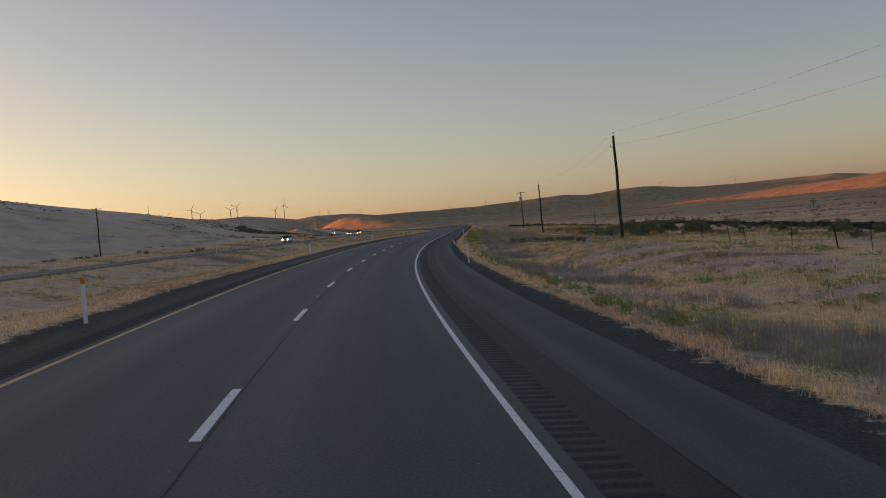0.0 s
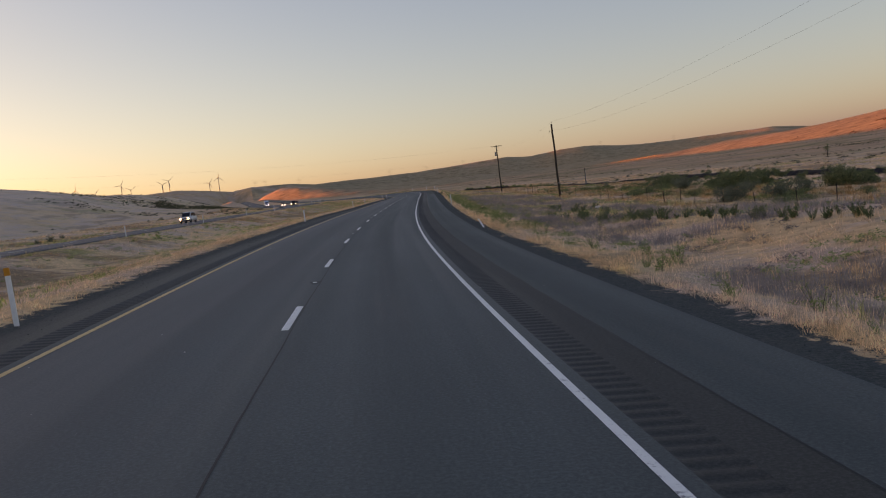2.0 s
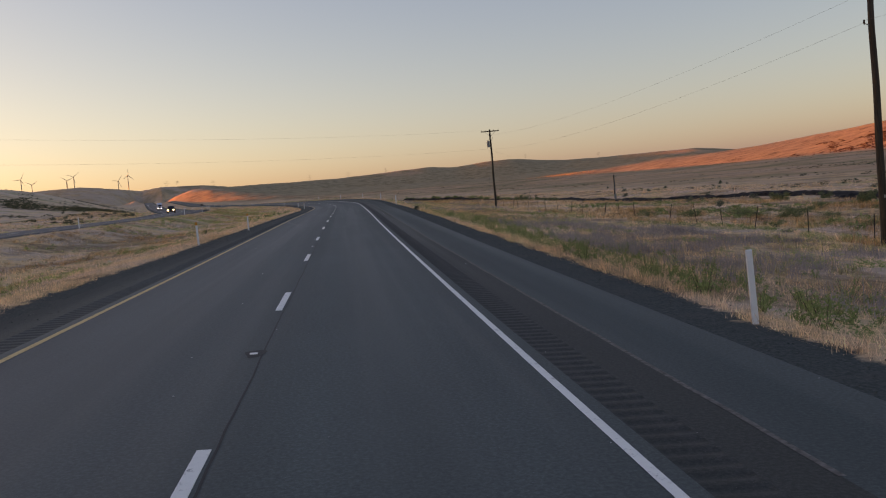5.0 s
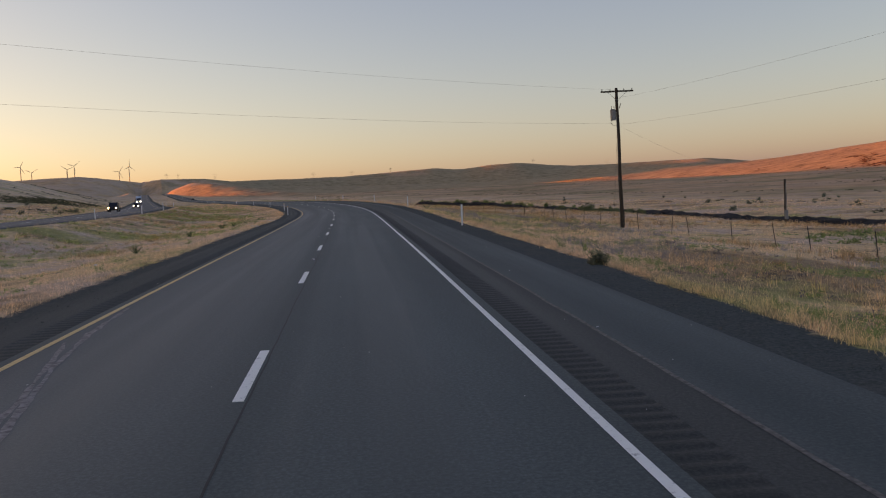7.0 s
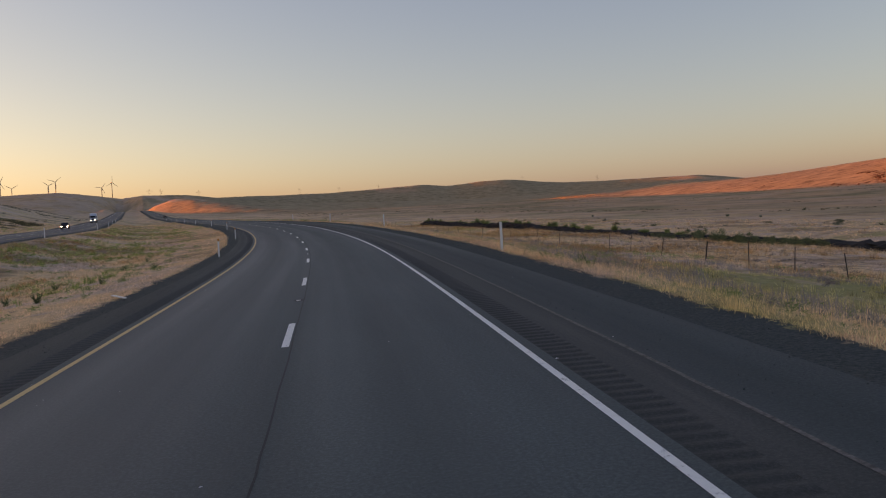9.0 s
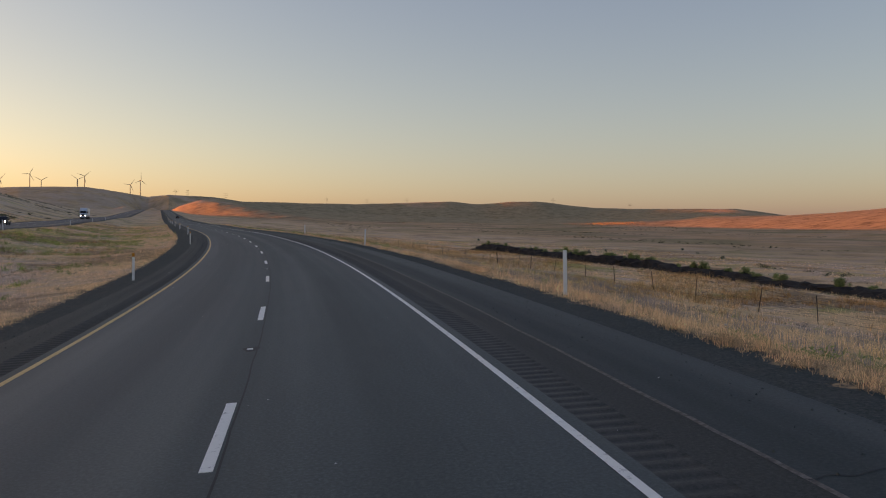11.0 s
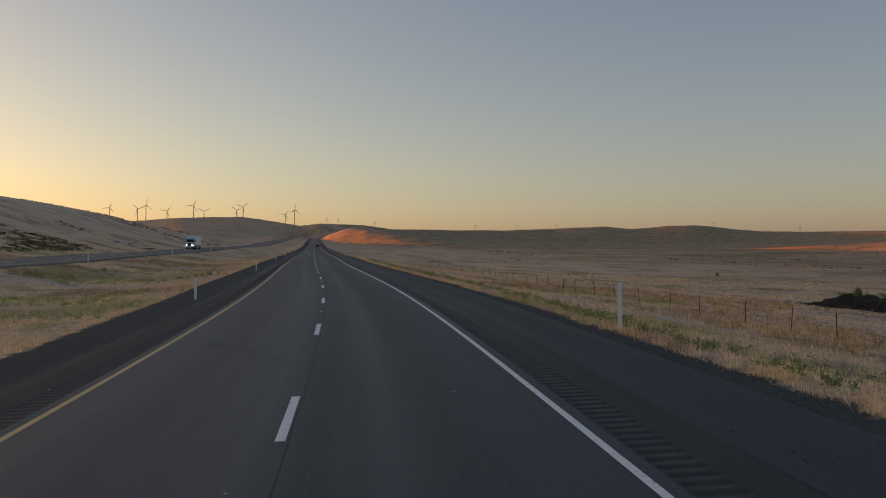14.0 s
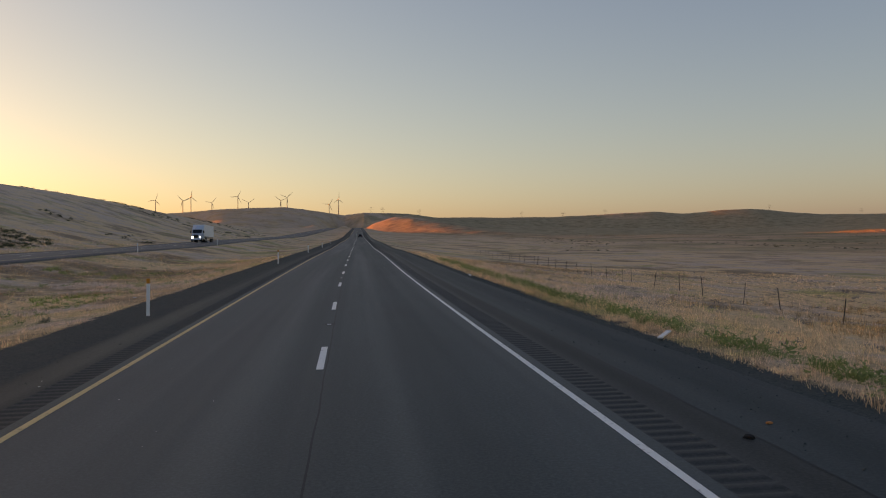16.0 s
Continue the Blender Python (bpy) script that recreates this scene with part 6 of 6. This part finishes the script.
def semi(m):
    """A tractor with a box trailer that faces -y."""
    t = thing("semi_truck", "pale blue semi truck with a white box trailer, headlights on", "truck", "vehicles on the highway", m)
    bm = prism(bmesh.new(), [(-7.6, 0.55), (-7.7, 0.9), (-7.55, 1.75), (-6.2, 1.98), (-6.1, 0.6)], -0.98, 0.98)
    bmesh.ops.bevel(bm, geom=list(bm.edges), offset=0.09, segments=2, affect="EDGES")
    part("hood", bm, M_CAB, t, smoothed=True)
    bm = prism(bmesh.new(), [(-6.25, 0.6), (-6.25, 1.95), (-5.75, 2.85), (-5.2, 3.45), (-4.2, 3.85), (-3.5, 3.85), (-3.5, 0.6)], -1.2, 1.2)
    bmesh.ops.bevel(bm, geom=list(bm.edges), offset=0.08, segments=2, affect="EDGES")
    part("sleeper_cab", bm, M_CAB, t, smoothed=True)
    part("windshield", prism(bmesh.new(), [(-6.25, 2.0), (-5.80, 2.80), (-5.85, 2.84), (-6.31, 2.02)], -1.02, 1.02), M_GLASS, t)
    part("grille", box(bmesh.new(), (0, -7.68, 1.28), (1.05, 0.08, 0.75), 0.05), M_CARD, t, "dark grille")
    part("bumper", box(bmesh.new(), (0, -7.68, 0.6), (2.3, 0.25, 0.36), 0.08), M_CAB, t)
    for sx in (-1, 1):
        part("side_window", box(bmesh.new(), (sx * 1.2, -5.3, 2.35), (0.04, 0.9, 0.65), 0.015), M_GLASS, t)
        part("headlight", box(bmesh.new(), (sx * 0.82, -7.66, 1.02), (0.3, 0.14, 0.24), 0.05), M_LAMP, t, "lit headlight")
        part("mirror", box(bmesh.new(), (sx * 1.45, -6.0, 2.3), (0.22, 0.1, 0.6), 0.03), M_CARD, t)
        part("fuel_tank", tube(bmesh.new(), (sx * 0.98, -4.9, 0.72), (sx * 0.98, -3.6, 0.72), 0.3, 0.3, 16), M_CHROME, t)
        part("fender", prism(bmesh.new(), [(-7.2, 0.75), (-7.0, 1.12), (-6.5, 1.15), (-6.25, 0.8), (-6.45, 0.95), (-6.95, 0.95)], sx * 0.85, sx * 1.18), M_CAB, t)
        for y in (-6.72, -2.9, -1.6):
            wheel(t, sx * 1.02, y, 0.5, 0.3 if y < -5 else 0.55)
        for y in (6.3, 7.6):
            wheel(t, sx * 0.98, y, 0.5, 0.55)
    part("chassis", box(bmesh.new(), (0, -3.2, 0.85), (0.9, 5.6, 0.25), 0.02), M_CARD, t)
    tr = part("trailer", box(bmesh.new(), (0, 2.2, 2.62), (2.55, 12.6, 2.8), 0.05), M_TRAILER, t, "white box trailer")
    part("front_panel", box(bmesh.new(), (0, -4.11, 2.62), (2.3, 0.03, 2.6), 0.01), M_TRAILER, tr)
    for sx in (-1, 1):
        part("side_rail", box(bmesh.new(), (sx * 1.29, 2.2, 1.25), (0.03, 12.5, 0.12), 0.005), M_CHROME, tr)
    part("underride_guard", box(bmesh.new(), (0, 8.3, 0.6), (2.2, 0.1, 0.12), 0.02), M_CHROME, t)
    part("landing_gear", box(bmesh.new(), (0, -0.2, 0.75), (1.5, 0.15, 0.9), 0.03), M_CARD, t)
    return t


semi(opp_at(656, -35.6))


# ---- wind turbines and pylons on the skyline ----
def far_spot(az, r):
    x, y = OX + r * math.sin(radians(az)), OY + r * math.cos(radians(az))
    return x, y, float(hills(np.array(x), np.array(y)))


def turbine(az, r, el, spin, turn):
    x, y, z = far_spot(az, r)
    hub = OZ + r * math.tan(radians(el)) - z
    t = thing("wind_turbine", "tall white wind turbine standing on a distant ridge", "wind turbine", "wind farm on the ridge")
    part("tower", tube(bmesh.new(), (0, 0, -3), (0, 0, hub), 2.3, 1.3, 12), M_TURB, t, smoothed=True)
    part("nacelle", box(bmesh.new(), (0, 1.5, hub + 1.2), (3.0, 9.0, 3.2), 0.6), M_TURB, t)
    part("hub", tube(bmesh.new(), (0, -3.2, hub + 1.2), (0, -5.4, hub + 1.2), 1.5, 0.7, 12), M_TURB, t, smoothed=True)
    L = 34.0
    for k in range(3):
        bm = bmesh.new()
        rows = []
        for q, w, th in ((0.0, 1.1, 1.0), (0.12, 1.5, 0.8), (0.25, 2.5, 0.55), (0.55, 1.7, 0.35), (0.85, 1.0, 0.2), (1.0, 0.35, 0.12)):
            rows.append([bm.verts.new((-w * 0.35, -th / 2, q * L)), bm.verts.new((w * 0.65, -th / 2, q * L)), bm.verts.new((w * 0.65, th / 2, q * L)), bm.verts.new((-w * 0.35, th / 2, q * L))])
        for a, b in zip(rows, rows[1:]):
            for i in range(4):
                bm.faces.new((a[i], a[(i + 1) % 4], b[(i + 1) % 4], b[i]))
        bm.faces.new(rows[-1])
        bmesh.ops.transform(bm, matrix=Matrix.Translation((0, -4.3, hub + 1.2)) @ Matrix.Rotation(radians(spin + 120 * k), 4, "Y"), verts=bm.verts)
        part("blade", bm, M_TURB, t)
    t.matrix_basis = pose(x, y, z, 0, 0, turn)


for az, r, el, spin, turn in ((-32.9, 4300, 3.42, 20, 35), (-31.3, 4250, 3.40, 75, 20), (-30.8, 4150, 3.62, 5, 60), (-29.6, 4350, 3.30, 40, 30), (-28.0, 4150, 3.67, 28, 15),
                              (-27.4, 4400, 3.32, 58, 25), (-25.4, 4350, 3.45, 66, 20), (-25.0, 4200, 3.66, 50, 18), (-22.4, 4400, 3.22, 35, 40), (-21.8, 4250, 3.52, 2, 55)):
    turbine(az, r, el, spin, turn)


def pylon(az, r):
    x, y, z = far_spot(az, r + 220)
    t = thing("transmission_tower", "faint steel lattice transmission tower on the far ridge", "pylon", "far transmission towers", pose(x, y, z, 0, 0, -az))
    for sx in (-1, 1):
        for sy in (-1, 1):
            part("leg", tube(bmesh.new(), (sx * 4, sy * 4, -2), (sx * 0.8, sy * 0.8, 30), 0.16, 0.1, 6), M_PYLON, t)
    for h, w in ((22, 9), (27, 7)):
        part("crossarm", box(bmesh.new(), (0, 0, h), (2 * w, 0.3, 0.35), 0.03), M_PYLON, t)
    bm = bmesh.new()
    for i in range(5):
        a, b = i / 5, (i + 1) / 5
        wa, wb = 4 - 3.2 * a, 4 - 3.2 * b
        tube(bm, (-wa, -wa, 30 * a), (wb, -wb, 30 * b), 0.08, 0.08, 5)
        tube(bm, (wa, -wa, 30 * a), (-wb, -wb, 30 * b), 0.08, 0.08, 5)
    part("lattice", bm, M_PYLON, t)


for az, r in ((-19.6, 2760), (-18.9, 2790), (-16.6, 2880), (-10.2, 3230), (-7.6, 3300), (-5.0, 3340), (4.6, 3350), (9.5, 3310)):
    pylon(az, r)
